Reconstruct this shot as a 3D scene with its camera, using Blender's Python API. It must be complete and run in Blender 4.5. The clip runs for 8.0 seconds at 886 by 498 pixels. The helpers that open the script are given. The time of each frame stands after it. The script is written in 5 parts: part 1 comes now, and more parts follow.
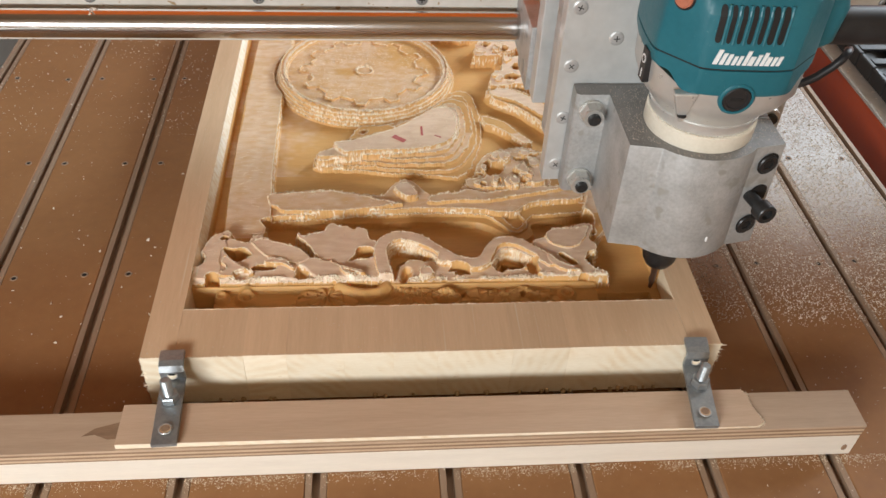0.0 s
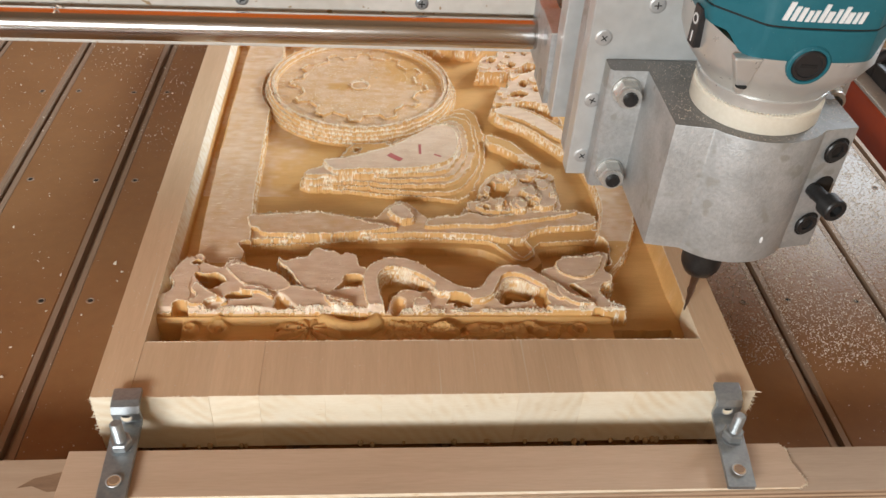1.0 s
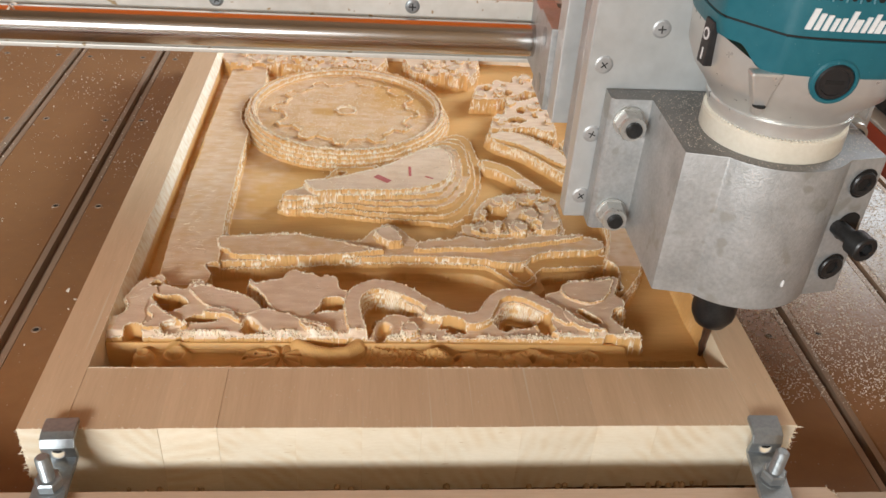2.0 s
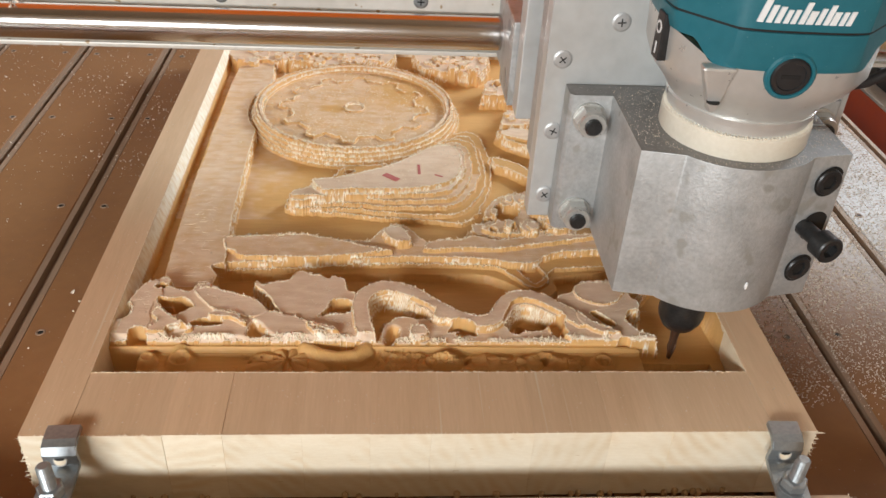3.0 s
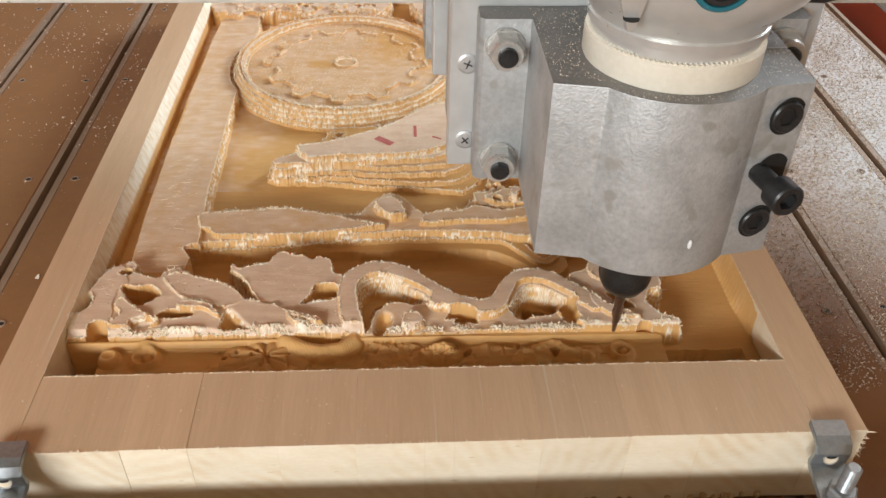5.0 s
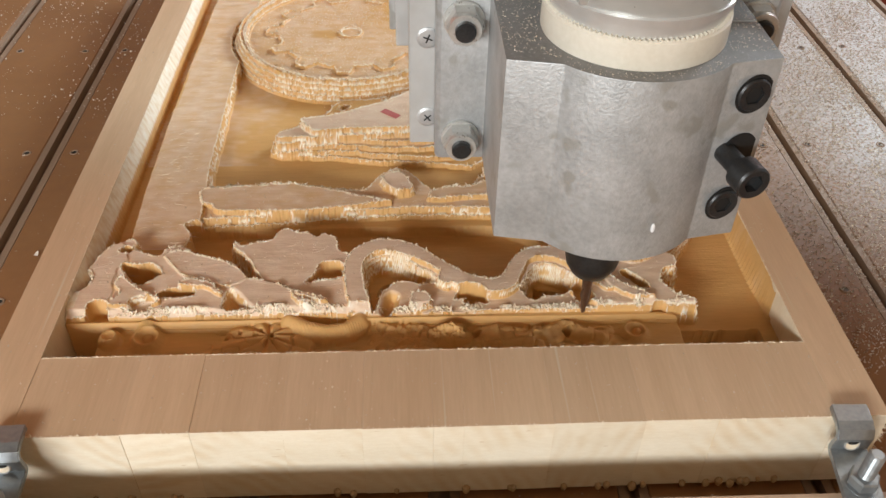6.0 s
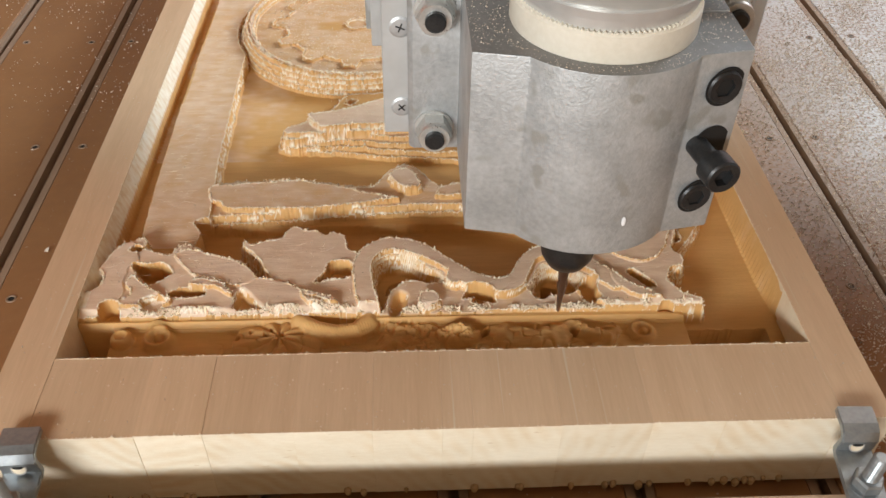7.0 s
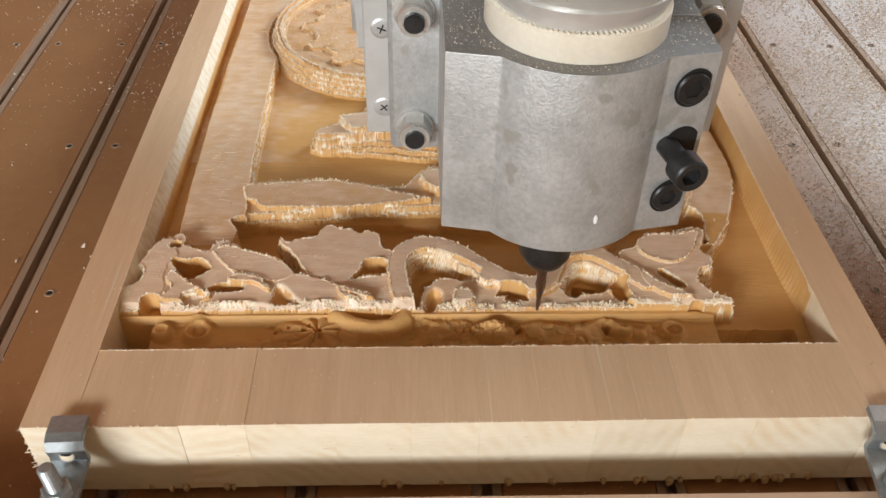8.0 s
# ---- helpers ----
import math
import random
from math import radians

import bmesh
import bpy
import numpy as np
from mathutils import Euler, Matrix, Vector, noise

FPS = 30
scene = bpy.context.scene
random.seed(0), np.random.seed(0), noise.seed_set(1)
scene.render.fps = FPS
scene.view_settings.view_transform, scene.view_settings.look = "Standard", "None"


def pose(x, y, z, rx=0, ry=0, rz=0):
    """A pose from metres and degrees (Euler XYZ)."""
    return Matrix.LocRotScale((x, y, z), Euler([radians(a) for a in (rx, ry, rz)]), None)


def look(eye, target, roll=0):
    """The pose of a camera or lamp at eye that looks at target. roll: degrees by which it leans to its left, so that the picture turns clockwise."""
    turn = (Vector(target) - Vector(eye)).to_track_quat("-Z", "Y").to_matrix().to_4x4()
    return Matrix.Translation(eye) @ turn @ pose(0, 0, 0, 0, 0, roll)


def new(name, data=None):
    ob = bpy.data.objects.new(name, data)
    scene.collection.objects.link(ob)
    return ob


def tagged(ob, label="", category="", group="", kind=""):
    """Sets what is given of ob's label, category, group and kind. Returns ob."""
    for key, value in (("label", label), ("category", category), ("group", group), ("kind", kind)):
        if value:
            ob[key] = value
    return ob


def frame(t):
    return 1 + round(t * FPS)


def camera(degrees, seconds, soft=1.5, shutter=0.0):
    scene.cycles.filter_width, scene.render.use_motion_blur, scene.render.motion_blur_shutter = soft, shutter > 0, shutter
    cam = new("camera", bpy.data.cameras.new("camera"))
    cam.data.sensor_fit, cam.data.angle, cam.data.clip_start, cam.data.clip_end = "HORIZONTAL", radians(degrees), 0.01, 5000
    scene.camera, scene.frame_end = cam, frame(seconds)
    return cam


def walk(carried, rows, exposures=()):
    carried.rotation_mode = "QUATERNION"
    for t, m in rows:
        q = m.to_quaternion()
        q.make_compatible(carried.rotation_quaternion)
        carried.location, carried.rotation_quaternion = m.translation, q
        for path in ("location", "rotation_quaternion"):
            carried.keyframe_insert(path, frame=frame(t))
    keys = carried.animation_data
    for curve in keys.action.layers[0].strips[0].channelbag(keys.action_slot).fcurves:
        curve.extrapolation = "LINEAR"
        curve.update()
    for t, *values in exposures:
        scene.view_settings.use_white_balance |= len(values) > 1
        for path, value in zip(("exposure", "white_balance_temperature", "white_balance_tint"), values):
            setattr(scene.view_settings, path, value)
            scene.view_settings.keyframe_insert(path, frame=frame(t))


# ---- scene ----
cam = camera(55.5, 8.0)
PATH = [
    (0, (-0.038, -0.341, 0.441), (0.123, 1.134, -0.9), 3.3),
    (0.3, (-0.029, -0.313, 0.442), (0.113, 1.118, -0.947), 2.8),
    (0.5, (-0.027, -0.307, 0.442), (0.108, 1.142, -0.929), 2.9),
    (0.7, (-0.03, -0.304, 0.432), (0.115, 1.196, -0.883), 3.2),
    (1, (-0.031, -0.297, 0.397), (0.128, 1.231, -0.884), 4.0),
    (1.2, (-0.03, -0.291, 0.369), (0.132, 1.277, -0.862), 3.9),
    (1.5, (-0.026, -0.282, 0.347), (0.133, 1.335, -0.82), 3.8),
    (1.7, (-0.023, -0.279, 0.338), (0.139, 1.346, -0.817), 4.0),
    (2, (-0.025, -0.272, 0.334), (0.148, 1.367, -0.799), 4.2),
    (3.5, (-0.02, -0.257, 0.326), (0.098, 1.365, -0.839), 2.6),
    (3.7, (-0.016, -0.253, 0.323), (0.099, 1.361, -0.853), 1.8),
    (4, (-0.013, -0.243, 0.32), (0.097, 1.359, -0.873), 1.4),
    (4.5, (-0.009, -0.224, 0.317), (0.1, 1.357, -0.903), 1.5),
    (6, (-0.01, -0.201, 0.308), (0.081, 1.316, -0.992), 1.3),
    (6.5, (-0.012, -0.196, 0.312), (0.078, 1.3, -1.013), 1.2),
    (7, (-0.012, -0.196, 0.317), (0.069, 1.287, -1.022), 1.1),
    (7.5, (-0.015, -0.201, 0.316), (0.055, 1.301, -1.003), 1.0),
    (8, (-0.026, -0.204, 0.318), (0.043, 1.293, -1.006), 1.4),
]
walk(cam, [(t, look(eye, target, roll)) for t, eye, target, roll in PATH])

# ---- world and light ----
world = bpy.data.worlds.new("workshop_daylight")
world.use_nodes = True
scene.world = world
wn = world.node_tree.nodes
sky = wn.new("ShaderNodeTexSky")
sky.sky_type, sky.sun_disc = "NISHITA", False
sky.sun_elevation, sky.sun_rotation = radians(40), radians(150)
world.node_tree.links.new(sky.outputs[0], wn["Background"].inputs[0])
wn["Background"].inputs[1].default_value = 0.12
EXPOSURE = 0.0
scene.view_settings.exposure = EXPOSURE


def opening_light(name, at, target, width, height, power, colour):
    lamp = bpy.data.lights.new(name, "AREA")
    lamp.shape, lamp.size, lamp.size_y, lamp.energy, lamp.color = "RECTANGLE", width, height, power, colour
    ob = new(name, lamp)
    ob.matrix_world = look(at, target)
    return ob


opening_light("door_daylight", (-0.52, -0.99, 0.47), (-0.05, 0.05, 0.03), 0.56, 0.21, 14.8, (0.95, 0.985, 1.0))
opening_light("window_daylight", (2.54, 1.75, 1.48), (0.0, 0.3, 0.05), 1.6, 0.85, 122.0, (0.79, 0.90, 1.0))
# Fill lamp added behind to lift the tops; no window is seen there.
opening_light("rear_fill", (-0.9, 2.93, 1.55), (-0.1, 0.2, 0.1), 1.8, 0.7, 5.0, (1.0, 0.91, 0.79))


# ---- materials ----
def material(name, dark, light, rough=0.5, metal=0.0, scale=40.0, bump=0.0, bump_scale=300.0, stretch=(1, 1, 1), coat=0.0, spots=None, spot_scale=600.0, spot_level=0.62, rough_var=0.12, spot_stretch=(1, 1, 1)):
    """Two tones mixed by noise at two scales, with fine relief and, if asked for, spots of a third tone."""
    m = bpy.data.materials.new(name)
    m.use_nodes = True
    n, l = m.node_tree.nodes, m.node_tree.links
    b = n["Principled BSDF"]
    tc = n.new("ShaderNodeTexCoord")
    mp = n.new("ShaderNodeMapping")
    mp.inputs["Scale"].default_value = stretch
    l.new(tc.outputs["Object"], mp.inputs[0])
    big, fine = n.new("ShaderNodeTexNoise"), n.new("ShaderNodeTexNoise")
    big.inputs["Scale"].default_value, fine.inputs["Scale"].default_value = scale, scale * 9
    big.inputs["Detail"].default_value, fine.inputs["Detail"].default_value = 5, 3
    add = n.new("ShaderNodeMix")
    add.data_type = "FLOAT"
    add.inputs["Factor"].default_value = 0.4
    for tex, slot in ((big, 2), (fine, 3)):
        l.new(mp.outputs[0], tex.inputs["Vector"])
        l.new(tex.outputs[0], add.inputs[slot])
    ramp = n.new("ShaderNodeValToRGB")
    ramp.color_ramp.elements[0].position, ramp.color_ramp.elements[1].position = 0.32, 0.68
    ramp.color_ramp.elements[0].color, ramp.color_ramp.elements[1].color = (*dark, 1), (*light, 1)
    l.new(add.outputs[0], ramp.inputs[0])
    colour = ramp.outputs[0]
    if spots:
        sp = n.new("ShaderNodeTexNoise")
        sp.inputs["Scale"].default_value, sp.inputs["Detail"].default_value = spot_scale, 2
        sm = n.new("ShaderNodeMapping")
        sm.inputs["Scale"].default_value = spot_stretch
        l.new(tc.outputs["Object"], sm.inputs[0])
        l.new(sm.outputs[0], sp.inputs["Vector"])
        sr = n.new("ShaderNodeValToRGB")
        sr.color_ramp.elements[0].position, sr.color_ramp.elements[1].position = spot_level, spot_level + 0.05
        l.new(sp.outputs[0], sr.inputs[0])
        mx = n.new("ShaderNodeMix")
        mx.data_type = "RGBA"
        l.new(sr.outputs[0], mx.inputs["Factor"])
        l.new(colour, mx.inputs[6])
        mx.inputs[7].default_value = (*spots, 1)
        colour = mx.outputs[2]
    l.new(colour, b.inputs["Base Color"])
    rr = n.new("ShaderNodeMapRange")
    rr.inputs[3].default_value, rr.inputs[4].default_value = max(0.02, rough - rough_var), min(1, rough + rough_var)
    l.new(fine.outputs[0], rr.inputs[0])
    l.new(rr.outputs[0], b.inputs["Roughness"])
    b.inputs["Metallic"].default_value, b.inputs["Coat Weight"].default_value = metal, coat
    if bump:
        bt, bp = n.new("ShaderNodeTexNoise"), n.new("ShaderNodeBump")
        bt.inputs["Scale"].default_value, bt.inputs["Detail"].default_value = bump_scale, 4
        l.new(mp.outputs[0], bt.inputs["Vector"])
        l.new(bt.outputs[0], bp.inputs["Height"])
        bp.inputs["Strength"].default_value, bp.inputs["Distance"].default_value = bump, 0.00025
        l.new(bp.outputs[0], b.inputs["Normal"])
    return m


def varied(m, spread):
    """Lets each object of this material differ a little in brightness."""
    n, l = m.node_tree.nodes, m.node_tree.links
    b = n["Principled BSDF"]
    info, rng, hsv = n.new("ShaderNodeObjectInfo"), n.new("ShaderNodeMapRange"), n.new("ShaderNodeHueSaturation")
    rng.inputs[3].default_value, rng.inputs[4].default_value = 1 - spread, 1 + spread
    src = b.inputs["Base Color"].links[0].from_socket
    l.new(info.outputs["Random"], rng.inputs[0])
    l.new(rng.outputs[0], hsv.inputs["Value"])
    l.new(src, hsv.inputs["Color"])
    l.new(hsv.outputs[0], b.inputs["Base Color"])
    return m


MDF = varied(material("mdf", (0.255, 0.113, 0.038), (0.325, 0.158, 0.060), 0.62, scale=14, bump=0.25, bump_scale=900, spots=(0.45, 0.34, 0.25), spot_scale=420, spot_level=0.7), 0.05)
WOOD_TOP = varied(material("planed_basswood", (0.61, 0.415, 0.25), (0.71, 0.505, 0.325), 0.62, scale=9, stretch=(14, 1, 6), bump=0.25, bump_scale=60, spots=(0.70, 0.57, 0.41), spot_scale=5, spot_level=0.69, spot_stretch=(70, 1.0, 1)), 0.075)
WOOD_END = varied(material("end_grain_basswood", (0.78, 0.67, 0.50), (0.88, 0.79, 0.63), 0.75, scale=26, stretch=(1, 1, 3.5), bump=0.7, bump_scale=500, spots=(0.68, 0.54, 0.36), spot_scale=120, spot_level=0.70, spot_stretch=(1, 1, 5)), 0.07)


def growth_rings(m, dark, scale, amount):
    """Growth rings and paler patches across the sawn ends, each stave cut from another tree."""
    n, l = m.node_tree.nodes, m.node_tree.links
    b = n["Principled BSDF"]
    tc, info, off, turn, mp = n.new("ShaderNodeTexCoord"), n.new("ShaderNodeObjectInfo"), n.new("ShaderNodeVectorMath"), n.new("ShaderNodeMath"), n.new("ShaderNodeVectorRotate")
    off.operation = "MULTIPLY_ADD"
    comb = n.new("ShaderNodeCombineXYZ")
    l.new(info.outputs["Random"], comb.inputs[0])
    l.new(info.outputs["Random"], comb.inputs[2])
    l.new(comb.outputs[0], off.inputs[0])
    off.inputs[1].default_value = (0.05, 0.0, 0.11)
    l.new(tc.outputs["Object"], off.inputs[2])
    turn.operation = "MULTIPLY_ADD"
    l.new(info.outputs["Random"], turn.inputs[0])
    turn.inputs[1].default_value, turn.inputs[2].default_value = 2.4, -1.9
    mp.rotation_type = "Y_AXIS"
    l.new(off.outputs[0], mp.inputs["Vector"])
    l.new(turn.outputs[0], mp.inputs["Angle"])
    wave, patch = n.new("ShaderNodeTexWave"), n.new("ShaderNodeTexNoise")
    wave.wave_type, wave.bands_direction = "BANDS", "Z"
    wave.inputs["Scale"].default_value, wave.inputs["Distortion"].default_value = scale, 4.0
    wave.inputs["Detail"].default_value, wave.inputs["Detail Scale"].default_value = 3.0, 1.2
    patch.inputs["Scale"].default_value, patch.inputs["Detail"].default_value = 34.0, 2.0
    for t in (wave, patch):
        l.new(mp.outputs[0], t.inputs["Vector"])
    ramp = n.new("ShaderNodeValToRGB")
    ramp.color_ramp.elements[0].position, ramp.color_ramp.elements[1].position = 0.42, 0.62
    l.new(patch.outputs[0], ramp.inputs[0])
    f = n.new("ShaderNodeMath")
    f.operation = "MULTIPLY"
    l.new(wave.outputs[1], f.inputs[0])
    l.new(ramp.outputs[0], f.inputs[1])
    g = n.new("ShaderNodeMath")
    g.operation = "MULTIPLY"
    l.new(f.outputs[0], g.inputs[0])
    g.inputs[1].default_value = amount
    mx = n.new("ShaderNodeMix")
    mx.data_type, mx.blend_type = "RGBA", "MULTIPLY"
    l.new(g.outputs[0], mx.inputs["Factor"])
    l.new(b.inputs["Base Color"].links[0].from_socket, mx.inputs[6])
    mx.inputs[7].default_value = (*dark, 1)
    l.new(mx.outputs[2], b.inputs["Base Color"])
    return m


growth_rings(WOOD_END, (0.80, 0.64, 0.43), 48.0, 0.38)


def carved_wood():
    """Milled wood: deep orange paints in bounced light; pale dust, torn fibres at edges."""
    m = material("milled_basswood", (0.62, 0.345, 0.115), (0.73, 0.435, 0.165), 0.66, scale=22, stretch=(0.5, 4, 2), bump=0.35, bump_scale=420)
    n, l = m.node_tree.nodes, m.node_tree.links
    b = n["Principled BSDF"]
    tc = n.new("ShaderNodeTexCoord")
    # dust also carries painted bounce light, torn also the window-lit left wall
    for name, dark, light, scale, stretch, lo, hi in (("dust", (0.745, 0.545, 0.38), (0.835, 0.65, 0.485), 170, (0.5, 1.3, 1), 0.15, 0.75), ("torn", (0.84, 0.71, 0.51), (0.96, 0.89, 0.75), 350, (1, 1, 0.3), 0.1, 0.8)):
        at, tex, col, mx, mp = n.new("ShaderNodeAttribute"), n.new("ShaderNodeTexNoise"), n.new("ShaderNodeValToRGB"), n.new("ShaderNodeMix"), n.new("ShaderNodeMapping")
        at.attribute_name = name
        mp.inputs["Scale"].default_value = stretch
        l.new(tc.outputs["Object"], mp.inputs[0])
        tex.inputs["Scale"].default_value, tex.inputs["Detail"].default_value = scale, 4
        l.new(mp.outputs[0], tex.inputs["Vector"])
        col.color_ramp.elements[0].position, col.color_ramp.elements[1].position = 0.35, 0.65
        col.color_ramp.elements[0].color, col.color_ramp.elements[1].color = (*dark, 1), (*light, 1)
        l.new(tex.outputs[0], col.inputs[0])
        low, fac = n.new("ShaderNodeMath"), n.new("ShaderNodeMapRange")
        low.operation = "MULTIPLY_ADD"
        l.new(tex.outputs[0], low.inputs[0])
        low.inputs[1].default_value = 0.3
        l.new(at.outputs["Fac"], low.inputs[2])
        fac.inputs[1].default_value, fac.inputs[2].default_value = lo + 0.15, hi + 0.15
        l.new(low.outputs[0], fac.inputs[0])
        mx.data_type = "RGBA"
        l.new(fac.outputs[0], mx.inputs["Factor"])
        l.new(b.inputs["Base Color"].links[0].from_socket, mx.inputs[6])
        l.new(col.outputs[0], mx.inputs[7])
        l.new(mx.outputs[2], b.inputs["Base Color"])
    for slot, value in (("Subsurface Weight", 0.15), ("Subsurface Radius", (1.0, 0.45, 0.15)), ("Subsurface Scale", 0.003)):
        b.inputs[slot].default_value = value
    b.subsurface_method = "BURLEY"
    return m


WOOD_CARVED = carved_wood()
# Pocket walls: fresh-cut tone, made paler to paint in the window's light.
WOOD_WALL = material("pocket_wall_basswood", (0.76, 0.60, 0.40), (0.87, 0.73, 0.53), 0.75, scale=40, stretch=(4, 4, 1), bump=0.5, bump_scale=500)
FUZZ = material("torn_wood_fibre", (0.84, 0.70, 0.50), (0.96, 0.88, 0.72), 0.8, scale=260)
CHIP = material("pale_wood_chip", (0.56, 0.45, 0.34), (0.90, 0.82, 0.71), 0.8, scale=250)
DUST = material("wood_dust", (0.55, 0.43, 0.31), (0.82, 0.74, 0.64), 0.85, scale=250)
def dusted(m, dust, x0, x1, y0, y1):
    """A film of pale dust that thickens towards one side of the table."""
    n, l = m.node_tree.nodes, m.node_tree.links
    b = n["Principled BSDF"]
    tc, sep = n.new("ShaderNodeTexCoord"), n.new("ShaderNodeSeparateXYZ")
    l.new(tc.outputs["Object"], sep.inputs[0])
    rx, ry, nz, nf = n.new("ShaderNodeMapRange"), n.new("ShaderNodeMapRange"), n.new("ShaderNodeTexNoise"), n.new("ShaderNodeTexNoise")
    rx.inputs[1].default_value, rx.inputs[2].default_value = x0, x1
    ry.inputs[1].default_value, ry.inputs[2].default_value = y0, y1
    nz.inputs["Scale"].default_value, nf.inputs["Scale"].default_value = 9, 420
    nf.inputs["Detail"].default_value = 4
    l.new(sep.outputs[0], rx.inputs[0])
    l.new(sep.outputs[1], ry.inputs[0])
    for t in (nz, nf):
        l.new(tc.outputs["Object"], t.inputs["Vector"])
    f1, f2, f3 = [n.new("ShaderNodeMath") for _ in range(3)]
    f1.operation = f2.operation = "MULTIPLY"
    f3.operation = "MULTIPLY"
    l.new(rx.outputs[0], f1.inputs[0])
    l.new(ry.outputs[0], f1.inputs[1])
    cl = n.new("ShaderNodeValToRGB")
    cl.color_ramp.elements[0].position, cl.color_ramp.elements[1].position = 0.34, 0.52
    mixn = n.new("ShaderNodeMix")
    mixn.data_type = "FLOAT"
    mixn.inputs["Factor"].default_value = 0.7
    l.new(nz.outputs[0], mixn.inputs[2])
    l.new(nf.outputs[0], mixn.inputs[3])
    l.new(mixn.outputs[0], cl.inputs[0])
    l.new(f1.outputs[0], f2.inputs[0])
    l.new(cl.outputs[0], f2.inputs[1])
    mx = n.new("ShaderNodeMix")
    mx.data_type = "RGBA"
    l.new(f2.outputs[0], mx.inputs["Factor"])
    l.new(b.inputs["Base Color"].links[0].from_socket, mx.inputs[6])
    mx.inputs[7].default_value = (*dust, 1)
    l.new(mx.outputs[2], b.inputs["Base Color"])
    return m


dusted(MDF, (0.63, 0.62, 0.61), 0.18, 0.31, 0.08, 0.26)
PINE = material("pine_batten", (0.68, 0.61, 0.52), (0.78, 0.71, 0.61), 0.65, scale=18, stretch=(1, 10, 10), bump=0.3, bump_scale=200)
PLY_TOP = material("birch_face", (0.52, 0.36, 0.24), (0.62, 0.45, 0.32), 0.6, scale=10, stretch=(1, 12, 6), bump=0.25, bump_scale=120)
# Batten's top veneer, darker than the strip's birch face.
PLY_TOP_DARKER = material("darker_birch_face", (0.42, 0.30, 0.205), (0.51, 0.375, 0.265), 0.6, scale=10, stretch=(1, 12, 6), bump=0.25, bump_scale=120)
PLY_DARK = material("dark_veneer", (0.20, 0.12, 0.07), (0.33, 0.21, 0.13), 0.7, scale=40, stretch=(1, 6, 6), bump=0.4)
PLY_LIGHT = material("light_veneer", (0.48, 0.34, 0.22), (0.60, 0.45, 0.31), 0.7, scale=40, stretch=(1, 6, 6), bump=0.4)
ALU = material("extruded_aluminium", (0.42, 0.40, 0.37), (0.56, 0.54, 0.51), 0.42, 0.85, scale=30, stretch=(1, 0.15, 1), bump=0.15, bump_scale=500)
TRACK = material("worn_track_aluminium", (0.27, 0.175, 0.11), (0.37, 0.255, 0.175), 0.58, 0.15, scale=30, stretch=(1, 0.15, 1), bump=0.2, bump_scale=500)
CAST = material("cast_aluminium", (0.34, 0.345, 0.34), (0.53, 0.535, 0.53), 0.50, 0.4, scale=55, bump=0.9, bump_scale=900, spots=(0.36, 0.355, 0.33), spot_scale=70, spot_level=0.60)
SHEET = material("bright_plate", (0.50, 0.51, 0.50), (0.63, 0.64, 0.63), 0.40, 0.35, scale=16, bump=0.15, bump_scale=900)
ZINC = material("zinc_plated_steel", (0.26, 0.285, 0.30), (0.41, 0.435, 0.445), 0.40, 0.7, scale=60, bump=0.25, bump_scale=400)
SCREW_STEEL = material("bright_screw_steel", (0.42, 0.42, 0.42), (0.58, 0.58, 0.57), 0.45, 0.5, scale=300, bump=0.3)
NICKEL = material("bright_nickel_steel", (0.50, 0.50, 0.48), (0.66, 0.66, 0.63), 0.34, 0.65, scale=120, bump=0.3, bump_scale=700, spots=(0.25, 0.23, 0.20), spot_scale=500, spot_level=0.68)
# Block's top face: dim reflection put into a darker tone, with pale dust specks.
CAST_TOP = material("dimmed_top_aluminium", (0.20, 0.195, 0.185), (0.30, 0.29, 0.28), 0.6, 0.5, scale=60, bump=0.3, bump_scale=2500, spots=(0.5, 0.48, 0.45), spot_scale=1100, spot_level=0.66)
CHROME = material("ground_shaft_steel", (0.52, 0.50, 0.48), (0.62, 0.60, 0.58), 0.2, 1.0, scale=15, stretch=(0.3, 1, 1), bump=0.05, rough_var=0.05)
BLACK_STEEL = material("black_oxide_steel", (0.022, 0.022, 0.023), (0.05, 0.05, 0.05), 0.38, 0.5, scale=120, bump=0.3, bump_scale=900)
TEAL = material("teal_plastic", (0.010, 0.118, 0.155), (0.018, 0.145, 0.185), 0.42, scale=30, bump=0.25, bump_scale=1500, spots=(0.16, 0.27, 0.29), spot_scale=800, spot_level=0.72)
SILVER = material("satin_alloy_casting", (0.56, 0.555, 0.53), (0.66, 0.655, 0.63), 0.32, 0.5, scale=20, bump=0.1)
WHITE_PLASTIC = material("ivory_plastic", (0.68, 0.62, 0.50), (0.78, 0.73, 0.62), 0.45, scale=60, bump=0.2, bump_scale=800)
BLACK_PLASTIC = material("black_plastic", (0.012, 0.012, 0.013), (0.025, 0.025, 0.027), 0.45, scale=80, bump=0.2)
# Near-black that stands in for the shade inside holes, slots and seams.
GAP_SHADE = material("recess_shade", (0.006, 0.006, 0.006), (0.012, 0.011, 0.01), 0.7, scale=80)
PLUG_ORANGE = material("dull_orange_plastic", (0.36, 0.10, 0.05), (0.50, 0.18, 0.11), 0.6, scale=60, bump=0.3)
GREY_TOP = material("dusty_grey_steel", (0.40, 0.38, 0.35), (0.54, 0.52, 0.49), 0.5, 0.3, scale=14, bump=0.2, spots=(0.65, 0.58, 0.50), spot_scale=260, spot_level=0.66)
